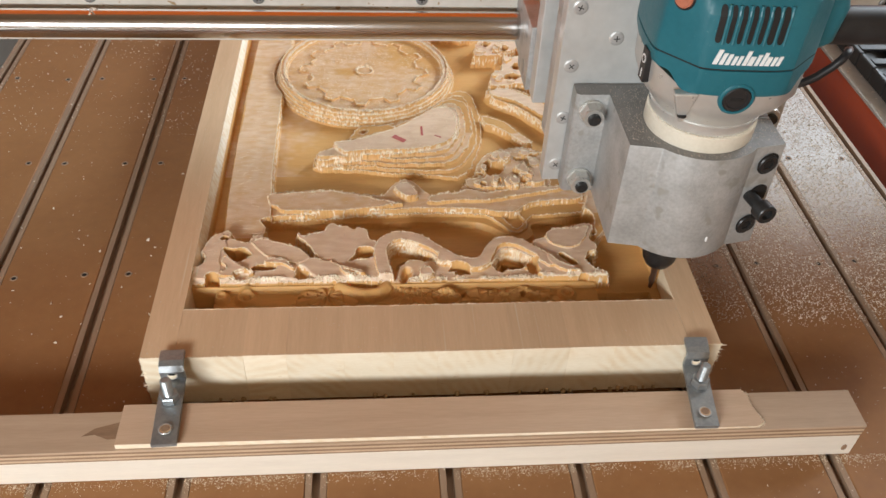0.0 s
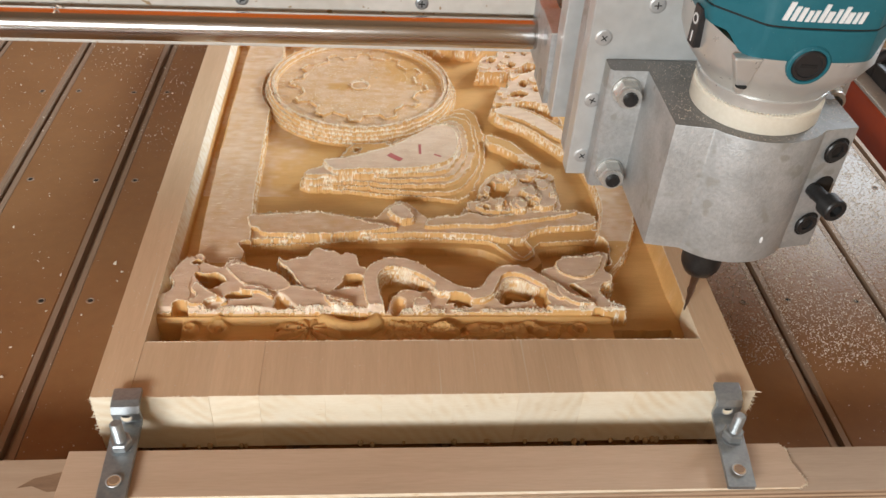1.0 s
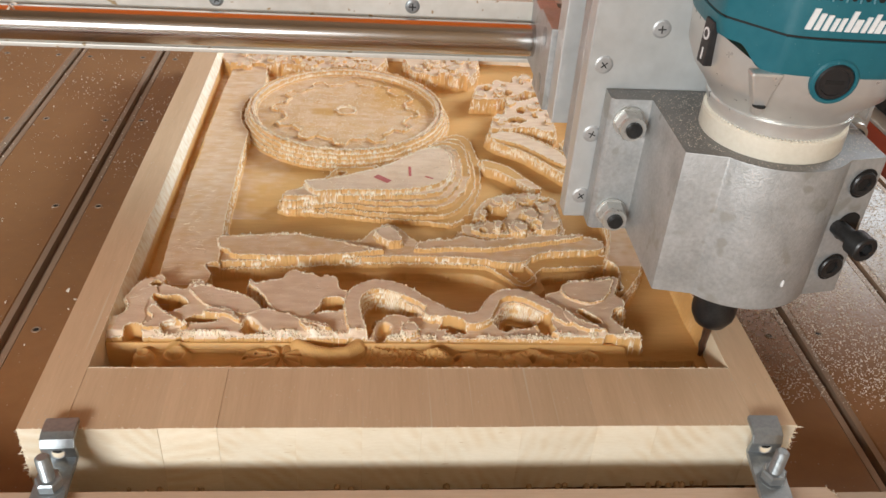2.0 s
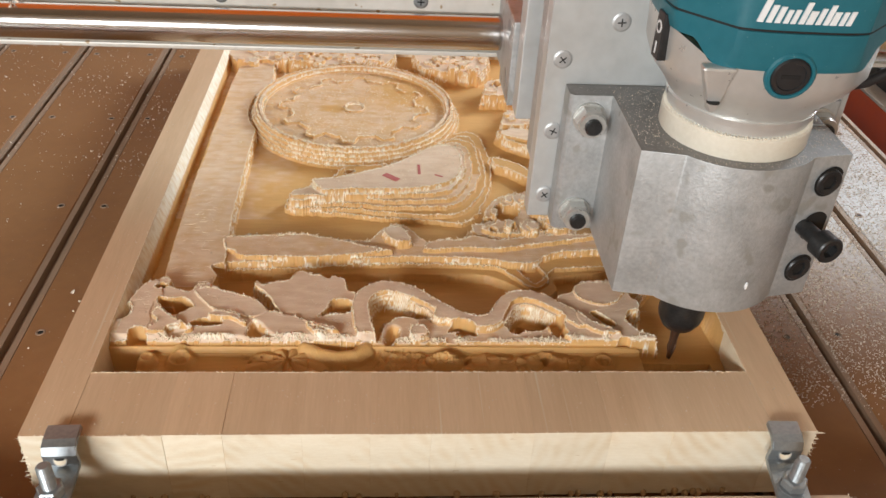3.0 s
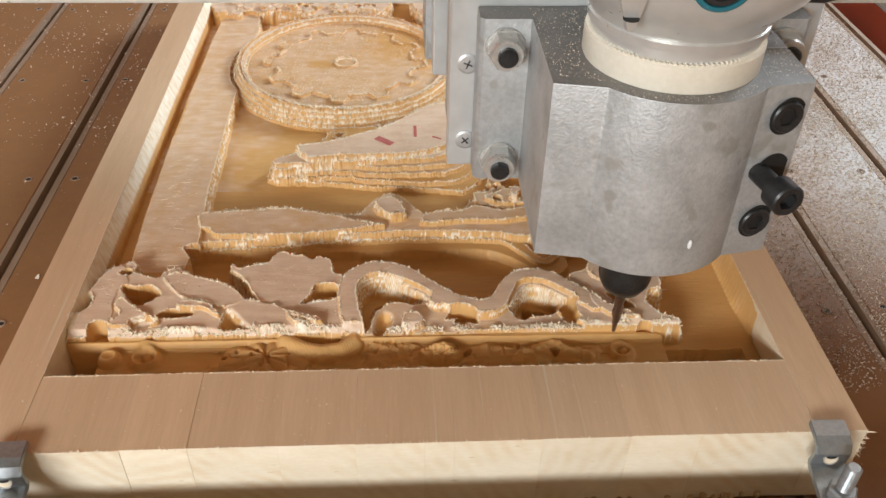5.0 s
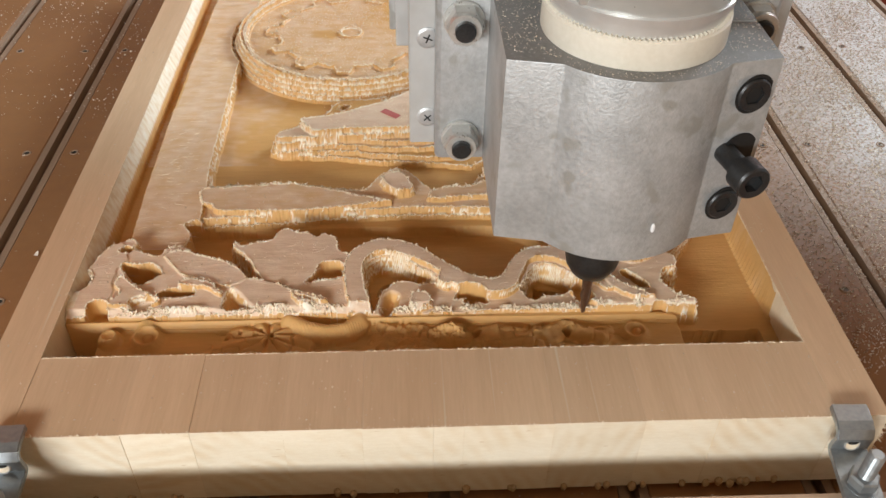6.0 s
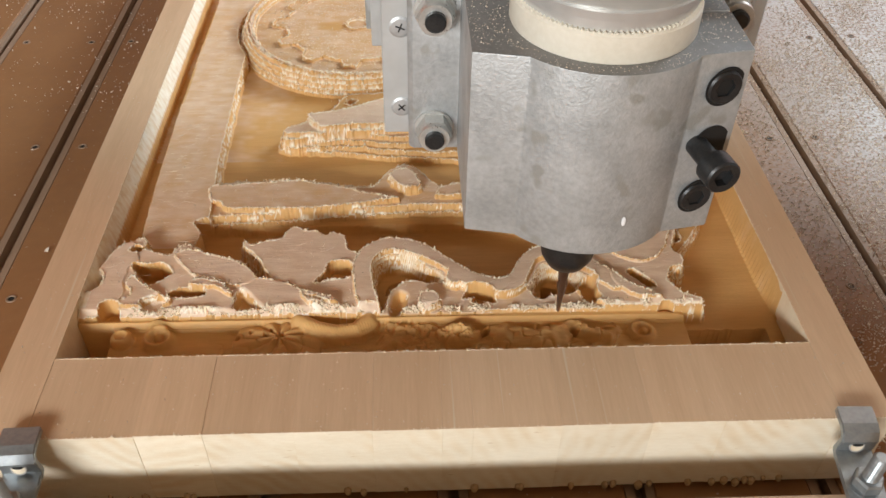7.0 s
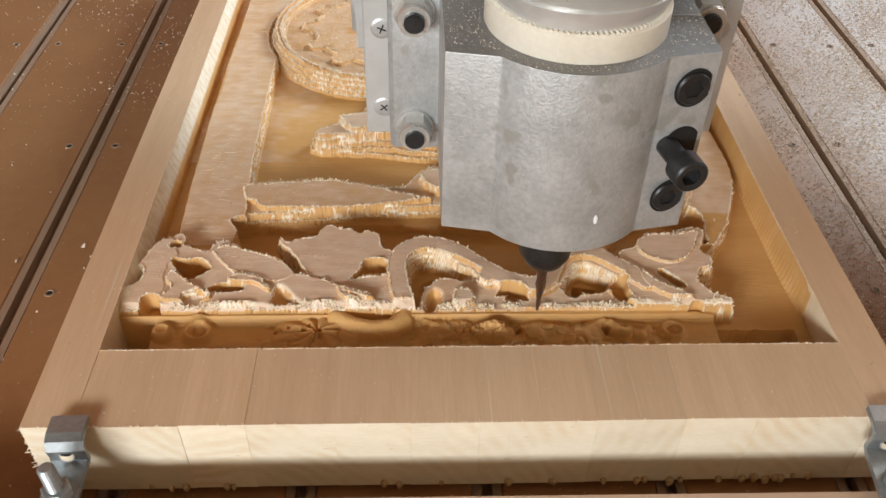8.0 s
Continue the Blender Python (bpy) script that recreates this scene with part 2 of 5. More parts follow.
RED_PAINT = material("red_oxide_paint", (0.36, 0.045, 0.012), (0.46, 0.07, 0.02), 0.5, scale=12, bump=0.2, spots=(0.5, 0.25, 0.16), spot_scale=300, spot_level=0.74)
ORANGE_PAINT = material("orange_paint", (0.70, 0.13, 0.01), (0.80, 0.18, 0.015), 0.4, scale=12, bump=0.15)
WHITE_PRINT = material("white_print", (0.72, 0.72, 0.72), (0.82, 0.82, 0.82), 0.5, scale=80)
BIT_STEEL = material("heat_tinted_carbide", (0.13, 0.075, 0.05), (0.24, 0.15, 0.10), 0.35, 0.7, scale=150, stretch=(1, 1, 0.3))
CREAM = material("dusty_white_aluminium", (0.62, 0.585, 0.52), (0.76, 0.73, 0.67), 0.45, 0.2, scale=18, bump=0.2, spots=(0.40, 0.28, 0.15), spot_scale=160, spot_level=0.68)
# Unseen ceiling and walls: warm or dark tones tint the bounce and reflections.
CEILING = material("warm_timber", (0.50, 0.35, 0.22), (0.60, 0.43, 0.28), 0.8, scale=3, stretch=(1, 8, 1), bump=0.2, bump_scale=60)
DARK_WALL = material("dark_reflection_wall", (0.20, 0.12, 0.08), (0.28, 0.18, 0.12), 0.9, scale=4, bump=0.2, bump_scale=60)
PLASTER = material("cream_plaster", (0.58, 0.56, 0.51), (0.68, 0.66, 0.61), 0.9, scale=2, bump=0.2, bump_scale=60)
WARM_BOUNCE_WALL = material("warm_bounce_wall", (0.42, 0.24, 0.11), (0.52, 0.32, 0.16), 0.8, scale=3, stretch=(8, 1, 1), bump=0.2, bump_scale=60)
CONCRETE = material("grey_concrete", (0.26, 0.25, 0.24), (0.36, 0.35, 0.33), 0.85, scale=3, bump=0.4, bump_scale=60)
GLUE = material("dried_glue", (0.46, 0.30, 0.16), (0.58, 0.42, 0.26), 0.25, scale=90)
RED_INK = material("red_marker", (0.50, 0.12, 0.11), (0.58, 0.19, 0.17), 0.7, scale=300)
GREY_CLOTH = material("grey_plastic_sheet", (0.30, 0.34, 0.39), (0.52, 0.56, 0.60), 0.4, scale=14, bump=0.3, bump_scale=40)


# ---- mesh helpers ----
def part(name, bm, mat, parent=None, label=""):
    """Links a bmesh as one mesh object, under a thing or a part."""
    me = bpy.data.meshes.new(name)
    bm.normal_update()
    bm.to_mesh(me)
    bm.free()
    for m in mat if isinstance(mat, (list, tuple)) else (mat,):
        me.materials.append(m)
    ob = new(name, me)
    ob.parent = parent
    if label:
        tagged(ob, label)
    return ob


def thing(name, at, label, category, group="", kind=""):
    ob = new(name)
    ob.location = at
    ob.empty_display_size = 0.02
    return tagged(ob, label, category, group, kind)


def smooth(ob, angle=35.0):
    me = ob.data
    for p in me.polygons:
        p.use_smooth = True
    bm = bmesh.new()
    bm.from_mesh(me)
    for e in bm.edges:
        e.smooth = len(e.link_faces) == 2 and e.calc_face_angle(0) < radians(angle)
    bm.to_mesh(me)
    bm.free()
    return ob


def box(x0, x1, y0, y1, z0, z1, bevel=0.0, bm=None, segments=2):
    out = bm or bmesh.new()
    b = bmesh.new()
    bmesh.ops.create_cube(b, size=1)
    bmesh.ops.transform(b, matrix=Matrix.Translation(((x0 + x1) / 2, (y0 + y1) / 2, (z0 + z1) / 2)) @ Matrix.Diagonal((x1 - x0, y1 - y0, z1 - z0, 1)), verts=b.verts)
    if bevel:
        bmesh.ops.bevel(b, geom=b.edges[:], offset=bevel, segments=segments, affect="EDGES", profile=0.6)
    me = bpy.data.meshes.new("tmp")
    b.to_mesh(me)
    b.free()
    out.from_mesh(me)
    bpy.data.meshes.remove(me)
    return out


def lathe(profile, at=(0, 0, 0), axis="z", sides=48, bm=None, turn=0.0):
    """A solid of revolution through (radius, height) pairs, closed at both ends."""
    out = bm or bmesh.new()
    rot = {"z": Matrix.Identity(4), "y": pose(0, 0, 0, 90), "x": pose(0, 0, 0, 0, 90)}[axis]
    m = Matrix.Translation(at) @ rot
    rings = []
    for r, h in profile:
        rings.append([out.verts.new(m @ Vector((r * math.cos(2 * math.pi * i / sides + turn), r * math.sin(2 * math.pi * i / sides + turn), h))) for i in range(sides)])
    for a, b in zip(rings, rings[1:]):
        for i in range(sides):
            j = (i + 1) % sides
            out.faces.new((a[i], a[j], b[j], b[i]))
    out.faces.new(rings[0][::-1])
    out.faces.new(rings[-1])
    bmesh.ops.recalc_face_normals(out, faces=out.faces[:])
    return out


def prism(outline, z0, z1, bevel=0.0):
    """An upright prism over an outline of (x, y) pairs, with its edges broken."""
    bm = bmesh.new()
    low = [bm.verts.new((x, y, z0)) for x, y in outline]
    face = bm.faces.new(low)
    up = bmesh.ops.extrude_face_region(bm, geom=[face])
    bmesh.ops.translate(bm, vec=(0, 0, z1 - z0), verts=[v for v in up["geom"] if isinstance(v, bmesh.types.BMVert)])
    bmesh.ops.recalc_face_normals(bm, faces=bm.faces[:])
    if bevel:
        sharp = [e for e in bm.edges if len(e.link_faces) == 2 and e.calc_face_angle(0) > radians(30)]
        bmesh.ops.bevel(bm, geom=sharp, offset=bevel, segments=2, affect="EDGES", profile=0.6)
    return bm


def tube(points, radius, sides=8):
    """A round cable along a polyline."""
    bm = bmesh.new()
    pts = [Vector(p) for p in points]
    rings = []
    for i, p in enumerate(pts):
        d = (pts[min(i + 1, len(pts) - 1)] - pts[max(i - 1, 0)]).normalized()
        u = d.cross(Vector((0, 0, 1)) if abs(d.z) < 0.9 else Vector((1, 0, 0))).normalized()
        w = d.cross(u)
        rings.append([bm.verts.new(p + radius * (math.cos(a) * u + math.sin(a) * w)) for a in [2 * math.pi * k / sides for k in range(sides)]])
    for a, b in zip(rings, rings[1:]):
        for i in range(sides):
            j = (i + 1) % sides
            bm.faces.new((a[i], a[j], b[j], b[i]))
    bm.faces.new(rings[0][::-1])
    bm.faces.new(rings[-1])
    bmesh.ops.recalc_face_normals(bm, faces=bm.faces[:])
    return bm


def placed(bm, m):
    bmesh.ops.transform(bm, matrix=m, verts=bm.verts[:])
    return bm


# ---- the room ----
def wall_with_opening(name, along, at, span, openings, mat=None, label="unseen cream plaster wall of the workshop, with an opening", thick=0.15, height=2.8, floor_z=-0.85):
    """A plaster wall along x or y at a coordinate; the opening is (from, to, sill, head)."""
    bm = bmesh.new()
    a0, a1 = span
    o0, o1, sill, head = openings
    for u0, u1, z0, z1 in ((a0, o0, floor_z, floor_z + height), (o1, a1, floor_z, floor_z + height), (o0, o1, floor_z, sill), (o0, o1, head, floor_z + height)):
        if z1 - z0 < 0.01 or u1 - u0 < 0.01:
            continue
        lo, hi = min(at, at + thick), max(at, at + thick)
        if along == "x":
            box(u0, u1, lo, hi, z0, z1, bm=bm)
        else:
            box(lo, hi, u0, u1, z0, z1, bm=bm)
    return tagged(part(name, bm, mat or PLASTER), label, "wall", kind="structure")


# Unseen walls and ceiling, placed and coloured to steer daylight and warm its bounce.
wall_with_opening("wall_south", "x", -1.18, (-3.15, 2.75), (-0.84, -0.20, 0.34, 0.60), WARM_BOUNCE_WALL, "unseen warm brown wall that tints the bounced light, with an opening")
wall_with_opening("wall_north", "x", 3.0, (-3.15, 2.75), (-1.85, 0.05, 1.15, 1.945), DARK_WALL, "unseen dark wall that darkens reflections, with an opening for the fill lamp")
wall_with_opening("wall_east", "y", 2.6, (-1.03, 3.0), (0.92, 2.58, 1.03, 1.93))
wall_with_opening("wall_west", "y", -3.15, (-1.03, 3.0), (0.0, 0.0, 0.0, 0.0))
tagged(part("floor", box(-3.15, 2.75, -1.18, 3.15, -1.0, -0.854), CONCRETE), "grey concrete workshop floor", "floor", kind="structure")
tagged(part("ceiling", box(-3.15, 2.75, -1.18, 3.15, 1.954, 2.1), CEILING), "unseen warm timber workshop ceiling", "ceiling", kind="structure")


# ---- the machine table ----
PITCH, FIRST = 0.0800, -0.395
TRACKS = [FIRST + PITCH * i for i in range(11)]
BED_Y0, BED_Y1 = -0.42, 0.92


def machine_table():
    table = thing("router_table", (0, 0, -0.85), "machine table of brown board strips between aluminium slot tracks", "table")
    lift = 0.85
    half = 0.0063
    for x0, x1 in zip(TRACKS, TRACKS[1:]):
        part("board", box(x0 + half + 0.0003, x1 - half - 0.0003, BED_Y0, BED_Y1, lift - 0.018, lift, 0.0006, segments=1), MDF, table)
    for x in TRACKS:
        prof = [(-half, -0.0205), (half, -0.0205), (half, -0.0004), (0.0024, -0.0004), (0.0024, -0.0065), (-0.0024, -0.0065), (-0.0024, -0.0004), (-half, -0.0004)]
        bm = prism([(x + u, -v) for u, v in prof], 0, 1)
        for v in bm.verts:
            v.co = (v.co.x, BED_Y0 + (BED_Y1 - BED_Y0) * v.co.z, lift - v.co.y)
        bmesh.ops.recalc_face_normals(bm, faces=bm.faces[:])
        part("slot_track", bm, TRACK, table, "dusty aluminium slot track")
    for y in (BED_Y0 + 0.06, 0.25, BED_Y1 - 0.06):
        part("crossbeam", box(FIRST - 0.005, TRACKS[-1] + 0.005, y - 0.03, y + 0.03, lift - 0.0805, lift - 0.0206, 0.002), ALU, table)
    for x in (-0.36, 0.36):
        for y in (BED_Y0 + 0.06, BED_Y1 - 0.06):
            part("leg", box(x - 0.03, x + 0.03, y - 0.029, y + 0.029, 0.0, lift - 0.081, 0.003), ALU, table)
    # countersunk screws in three rows, two to a board
    hole = bmesh.new()
    rings = [[hole.verts.new((rr * math.cos(k * math.pi / 8), rr * math.sin(k * math.pi / 8), h)) for k in range(16)] for rr, h in ((0.0029, 0.00005), (0.0026, 0.0005), (0.0019, 0.0005), (0.0016, 0.0001))]
    for a, b in zip(rings, rings[1:]):
        for i in range(16):
            hole.faces.new((a[i], a[(i + 1) % 16], b[(i + 1) % 16], b[i]))
    hole.faces.new(rings[-1]).material_index = 1
    first = part("screw", hole, [TRACK, GAP_SHADE], table, "sunken countersunk screw")
    first.location = (TRACKS[0] + 0.0145, 0.1205, lift)
    rows = [0.1205 + 0.1385 * k for k in (-2, -1, 0, 1, 2, 3, 4)]
    for i, x in enumerate(TRACKS[:-1]):
        for y in rows:
            for off in (0.0145, 0.0635):
                if i == 0 and y == rows[2] and off == 0.0145:
                    continue
                ob = new("screw", first.data)
                ob.parent = table
                ob.location = (x + off + random.uniform(-0.002, 0.002), y + random.uniform(-0.0015, 0.0015), lift)
                ob.rotation_euler = (0, 0, random.uniform(0, 3))
    return table


machine_table()


# ---- the carved panel ----
TOP = 46.0  # mm above the table, of the untouched stock
FLOOR = 29.0  # mm, the depth to which the ground has been roughed out
BOTTOM = 3.0


def panel_staves(panel):
    """The untouched rim of the glued-up stock: staves that run away from the front edge."""
    def stave(x0, x1, y0, y1, end=True):
        bm = box(x0, x1, y0, y1, BOTTOM / 1000, TOP / 1000 + random.uniform(-0.00012, 0.00012))
        for f in bm.faces:
            f.material_index = 1 if abs(f.normal.y) > 0.7 else (2 if abs(f.normal.x) > 0.7 else 0)
        return part("stave", bm, [WOOD_TOP, WOOD_END, WOOD_WALL], panel)

    joints = [-0.160, -0.119, -0.093, -0.058, -0.0275, 0.0, 0.012, 0.047, 0.083, 0.112, 0.160]
    for a, b in zip(joints, joints[1:]):
        stave(a + 0.00003, b - 0.00003, random.uniform(-0.0003, 0.0003), 0.0398)
        stave(a + 0.00003, b - 0.00003, 0.4752, 0.515)
    for a, b in ((-0.18, -0.16008), (0.16008, 0.18)):
        stave(a, b, 0, 0.515)


def smooth_loop(points, steps=5):
    p = np.array(points, float)
    a, b, c, d = np.roll(p, 1, 0), p, np.roll(p, -1, 0), np.roll(p, -2, 0)
    out = []
    for t in np.arange(steps) / steps:
        out.append(0.5 * (2 * b + (c - a) * t + (2 * a - 5 * b + 4 * c - d) * t ** 2 + (3 * b - a - 3 * c + d) * t ** 3))
    return np.stack(out, 1).reshape(-1, 2)


def value_noise(x, y, seed):
    """Smooth noise between -1 and 1 over arrays."""
    rng = np.random.RandomState(seed)
    table = rng.rand(256, 256) * 2 - 1
    xi, yi = np.floor(x).astype(int), np.floor(y).astype(int)
    fx, fy = x - xi, y - yi
    fx, fy = fx * fx * (3 - 2 * fx), fy * fy * (3 - 2 * fy)
    g = lambda i, j: table[i % 256, j % 256]
    return (g(xi, yi) * (1 - fx) + g(xi + 1, yi) * fx) * (1 - fy) + (g(xi, yi + 1) * (1 - fx) + g(xi + 1, yi + 1) * fx) * fy


class Relief:
    """A field of heights in mm over the pocket, worked layer by layer like the cutter does."""

    def __init__(self):
        self.xs = np.linspace(-160, 160, 881)
        self.ys = np.concatenate([np.arange(40, 135, 0.36), np.linspace(135, 475, 620)])
        self.X, self.Y = np.meshgrid(self.xs, self.ys)
        self.H = np.full(self.X.shape, FLOOR)
        self.wobble = 0.3 * value_noise(self.X / 1.9, self.Y / 1.9, 3) + 0.5 * value_noise(self.X / 4.7, self.Y / 4.7, 4)
        self.ragged = [0.30 * value_noise(self.X / 1.1, self.Y / 1.1, 60 + k) + 0.4 * value_noise(self.X / 3.3, self.Y / 3.3, 80 + k) for k in range(8)]

    def window(self, pts, pad):
        i0, i1 = np.searchsorted(self.xs, (pts[:, 0].min() - pad, pts[:, 0].max() + pad))
        j0, j1 = np.searchsorted(self.ys, (pts[:, 1].min() - pad, pts[:, 1].max() + pad))
        return slice(max(j0 - 1, 0), j1 + 1), slice(max(i0 - 1, 0), i1 + 1)

    def distance(self, points, pad, closed=True, rough=1.0, round_it=True):
        pts = smooth_loop(points) if closed and round_it else np.array(points, float)
        w = self.window(pts, pad)
        x, y = self.X[w], self.Y[w]
        best = np.full(x.shape, 1e9)
        inside = np.zeros(x.shape, bool)
        n = len(pts)
        for k in range(n if closed else n - 1):
            (ax, ay), (bx, by) = pts[k], pts[(k + 1) % n]
            dx, dy = bx - ax, by - ay
            t = np.clip(((x - ax) * dx + (y - ay) * dy) / (dx * dx + dy * dy + 1e-9), 0, 1)
            best = np.minimum(best, (x - ax - t * dx) ** 2 + (y - ay - t * dy) ** 2)
            if closed:
                cross = ((ay > y) != (by > y)) & (x < (bx - ax) * (y - ay) / (by - ay + 1e-12) + ax)
                inside ^= cross
        d = np.sqrt(best)
        if closed:
            d = np.where(inside, -d, d)
        return w, d + rough * self.wobble[w]

    def raise_(self, points, top, step=2.8, tread=0.55, lowest=None, rough=1.0):
        """A raised shape whose sides fall in layers."""
        low = FLOOR if lowest is None else lowest
        layers = max(1, math.ceil((top - low) / step))
        w, d = self.distance(points, layers * tread + 3, rough=rough)
        for k in range(layers + 1):
            self.H[w] = np.where(d + (self.ragged[k % 8][w] if k else 0) <= k * tread, np.maximum(self.H[w], max(low, top - step * k)), self.H[w])

    def cut(self, points, level, step=2.8, tread=0.16, rough=0.6):
        w, d = self.distance(points, 2, rough=rough)
        k = np.ceil(np.clip(-d, 0, None) / tread)
        self.H[w] = np.where(d < 0, np.minimum(self.H[w], np.maximum(level, TOP - step * k)), self.H[w])

    def hollow(self, points, depth, width=4.0):
        """A smoothly dished place."""
        w, d = self.distance(points, 2, rough=0.5)
        s = np.clip(-d / width, 0, 1)
        self.H[w] -= depth * s * s * (3 - 2 * s)

    def rope(self, points, half, top, edge, crown=0.0, step=2.8, tread=0.5, low=FLOOR):
        """A raised band along a curve, with a crowned top and layered sides."""
        p = np.array(points, float)
        a, b, c, d_ = np.vstack([2 * p[0] - p[1], p[:-2]]), p[:-1], p[1:], np.vstack([p[2:], 2 * p[-1] - p[-2]])
        fine = np.concatenate([0.5 * (2 * b + (c - a) * t + (2 * a - 5 * b + 4 * c - d_) * t ** 2 + (3 * b - a - 3 * c + d_) * t ** 3) for t in np.arange(6) / 6]).reshape(6, -1, 2).transpose(1, 0, 2).reshape(-1, 2)
        fine = np.vstack([fine, p[-1]])
        layers = math.ceil((top - low) / step)
        w, d = self.distance(fine, half + layers * tread + 2, closed=False, rough=0.7)
        over = d - half
        k = np.ceil(np.clip(over, 0, None) / tread)
        flat = top - edge * np.clip((d / half), 0, 1) ** 2 + crown
        prof = np.where(over <= 0, flat, np.where(k <= layers, top - edge - step * k, -1))
        self.H[w] = np.maximum(self.H[w], prof)

    def bump(self, x, y, r, h, squash=1.0, ring=False):
        rr = np.hypot(self.X - x, (self.Y - y) * squash) / r
        shape = np.exp(-((rr - 1) ** 2) * 9) if ring else np.clip(1 - rr * rr, 0, None) ** 0.7
        self.H += h * shape * (np.abs(rr) < 2.2) * (self.Y < 67.5)


def work_relief():
    r = Relief()
    # plain margins beside the picture
    r.raise_([(-145.5, 118), (-145.5, 437), (-117, 437), (-117.5, 290), (-117, 200), (-116, 118)], 37, rough=0.5)
    r.raise_([(120, 300), (148, 300), (153, 215), (154, 180), (147, 152), (136, 127), (118, 105), (112, 118), (126, 160), (131, 200)], 38, rough=0.5)
    r.cut([(-117, 128), (-117, 141), (-60, 143), (0, 143), (40, 142), (60, 128), (70, 120), (80, 128), (82, 140), (122, 146), (125, 125), (110, 112), (-20, 105), (-110, 108)], 23.5)
    # the long stepped band
    r.raise_([(-119, 156), (-49, 159), (-5, 160), (35, 159), (53, 154), (62, 140), (68, 132), (75, 139), (76, 155), (126, 162), (123, 150), (82, 145), (76, 133), (66, 127), (55, 139), (41, 148), (-13, 149), (-63, 145), (-104, 142), (-120, 143)], 31, lowest=23)
    r.raise_([(-120, 170), (-90, 174), (-61, 173), (-35, 168), (-28, 173), (-22, 183), (-14, 188), (-7, 185), (-1, 176), (7, 168), (24, 167), (29, 174), (35, 180), (60, 184), (78, 176), (118, 176), (122, 162), (85, 158), (66, 146), (41, 150), (3, 152), (-40, 149), (-71, 147), (-95, 145), (-120, 147)], 35, lowest=23)
    r.raise_([(-117, 167), (-105, 169), (-89, 170), (-73, 172), (-60, 169), (-47, 165), (-34, 160), (-16, 155), (-23, 153), (-34, 151), (-46, 149), (-62, 147), (-86, 147), (-106, 148), (-110, 153), (-116, 156)], 37.8, lowest=35)
    r.raise_([(3, 160), (9, 166), (26, 168), (34, 172), (50, 168), (78, 174), (101, 175), (112, 176), (107, 171), (76, 164), (49, 158), (23, 158), (5, 156)], 37.5, lowest=35)
    r.raise_([(-22, 173), (-13, 179), (-8, 172), (-5, 163), (-12, 160), (-17, 164)], 40, lowest=35)
    # the cloud of petals
    r.raise_([(36, 175), (35, 185), (45, 189), (44, 199), (50, 214), (60, 222), (71, 226), (86, 228), (95, 223), (101, 211), (102, 193), (101, 179), (94, 172), (81, 174), (73, 167), (62, 168), (54, 168), (43, 172)], 36.5)
    r.raise_([(40, 178), (50, 186), (48, 200), (60, 215), (75, 219), (90, 219), (98, 207), (98, 182), (85, 177), (66, 172), (50, 172)], 39)
    r.raise_([(64, 176), (69, 186), (75, 183), (78, 194), (86, 196), (86, 208), (94, 206), (98, 194), (97, 178), (88, 174), (79, 177), (69, 171)], 41.5)
    for x, y, s in ((72, 176, 4), (82, 184, 5), (90, 199, 4.5), (58, 178, 4), (68, 208, 5), (84, 213, 4)):
        r.raise_([(x + s * math.cos(a), y + 1.2 * s * math.sin(a)) for a in np.arange(7) * 0.9], 42.8, rough=1.6)
    r.cut([(50, 191), (54, 203), (62, 205), (67, 198), (62, 189), (54, 186)], 33)
    # a web of scrap between horn and wheel
    r.raise_([(-58, 247), (-54, 257), (-45, 275), (-40, 280), (-31, 270), (-20, 279), (1, 292), (2, 276), (-22, 260), (-34, 256), (-45, 250)], 32.5, rough=1.2)
    r.cut([(-51, 256), (-47, 261), (-42, 259), (-47, 254)], 27)
    r.cut([(-23, 268), (-12, 278), (-1, 286), (-5, 278), (-20, 266)], 25)
    # the horn, stepping down to the ground in layers
    top = np.array([(-69, 225), (-55, 228), (-37, 236), (-18, 246), (-2, 260), (12, 273), (23, 277), (30, 269), (32, 255), (30, 241), (24, 228), (16, 222), (0, 216), (-18, 214), (-40, 214), (-60, 212)], float)
    base = np.array([(-84, 221), (-70, 226), (-49, 240), (-22, 256), (0, 276), (12, 296), (33, 322), (50, 320), (55, 286), (54, 249), (46, 218), (30, 196), (9, 196), (-18, 200), (-51, 204), (-83, 207)], float)
    for k, level in enumerate((31.5, 34.0, 36.5, 39.0, 41.7)):
        f = 0.02 + 0.21 * k
        loop = base * (1 - f) + top * f
        loop[0], loop[-1] = base[0] + (k * 1.0, -k * 0.9), base[-1] + (k * 1.0, k * 0.5)
        loop = loop + 0.9 * np.random.RandomState(70 + k).normal(size=loop.shape)
        r.raise_(loop, level, step=level - FLOOR + 0.3, tread=0.6, rough=1.7)
    r.raise_(top, 45.2, rough=1.0)
    # the wheel
    rad = np.hypot(r.X + 45, r.Y - 349)
    ang = np.arctan2(r.Y - 349, r.X + 45)
    rad = rad + 0.7 * r.wobble
    rim = np.full(r.X.shape, -1.0)
    for k in range(5):
        rim = np.where(rad + 0.35 * r.ragged[k] < 76.6 + 1.5 * k, np.maximum(rim, 42.6 - 2.9 * k), rim)
    rim = np.where((rad < 75.6) & (rad > 74.2), 40.6, rim)
    rim = np.where((rad <= 74.2) & (rad > 71.6), 41.8, rim)
    rim = np.where(rad <= 71.6, 38.6, rim)
    rim = np.where(rad <= 70.3, 37.2, rim)
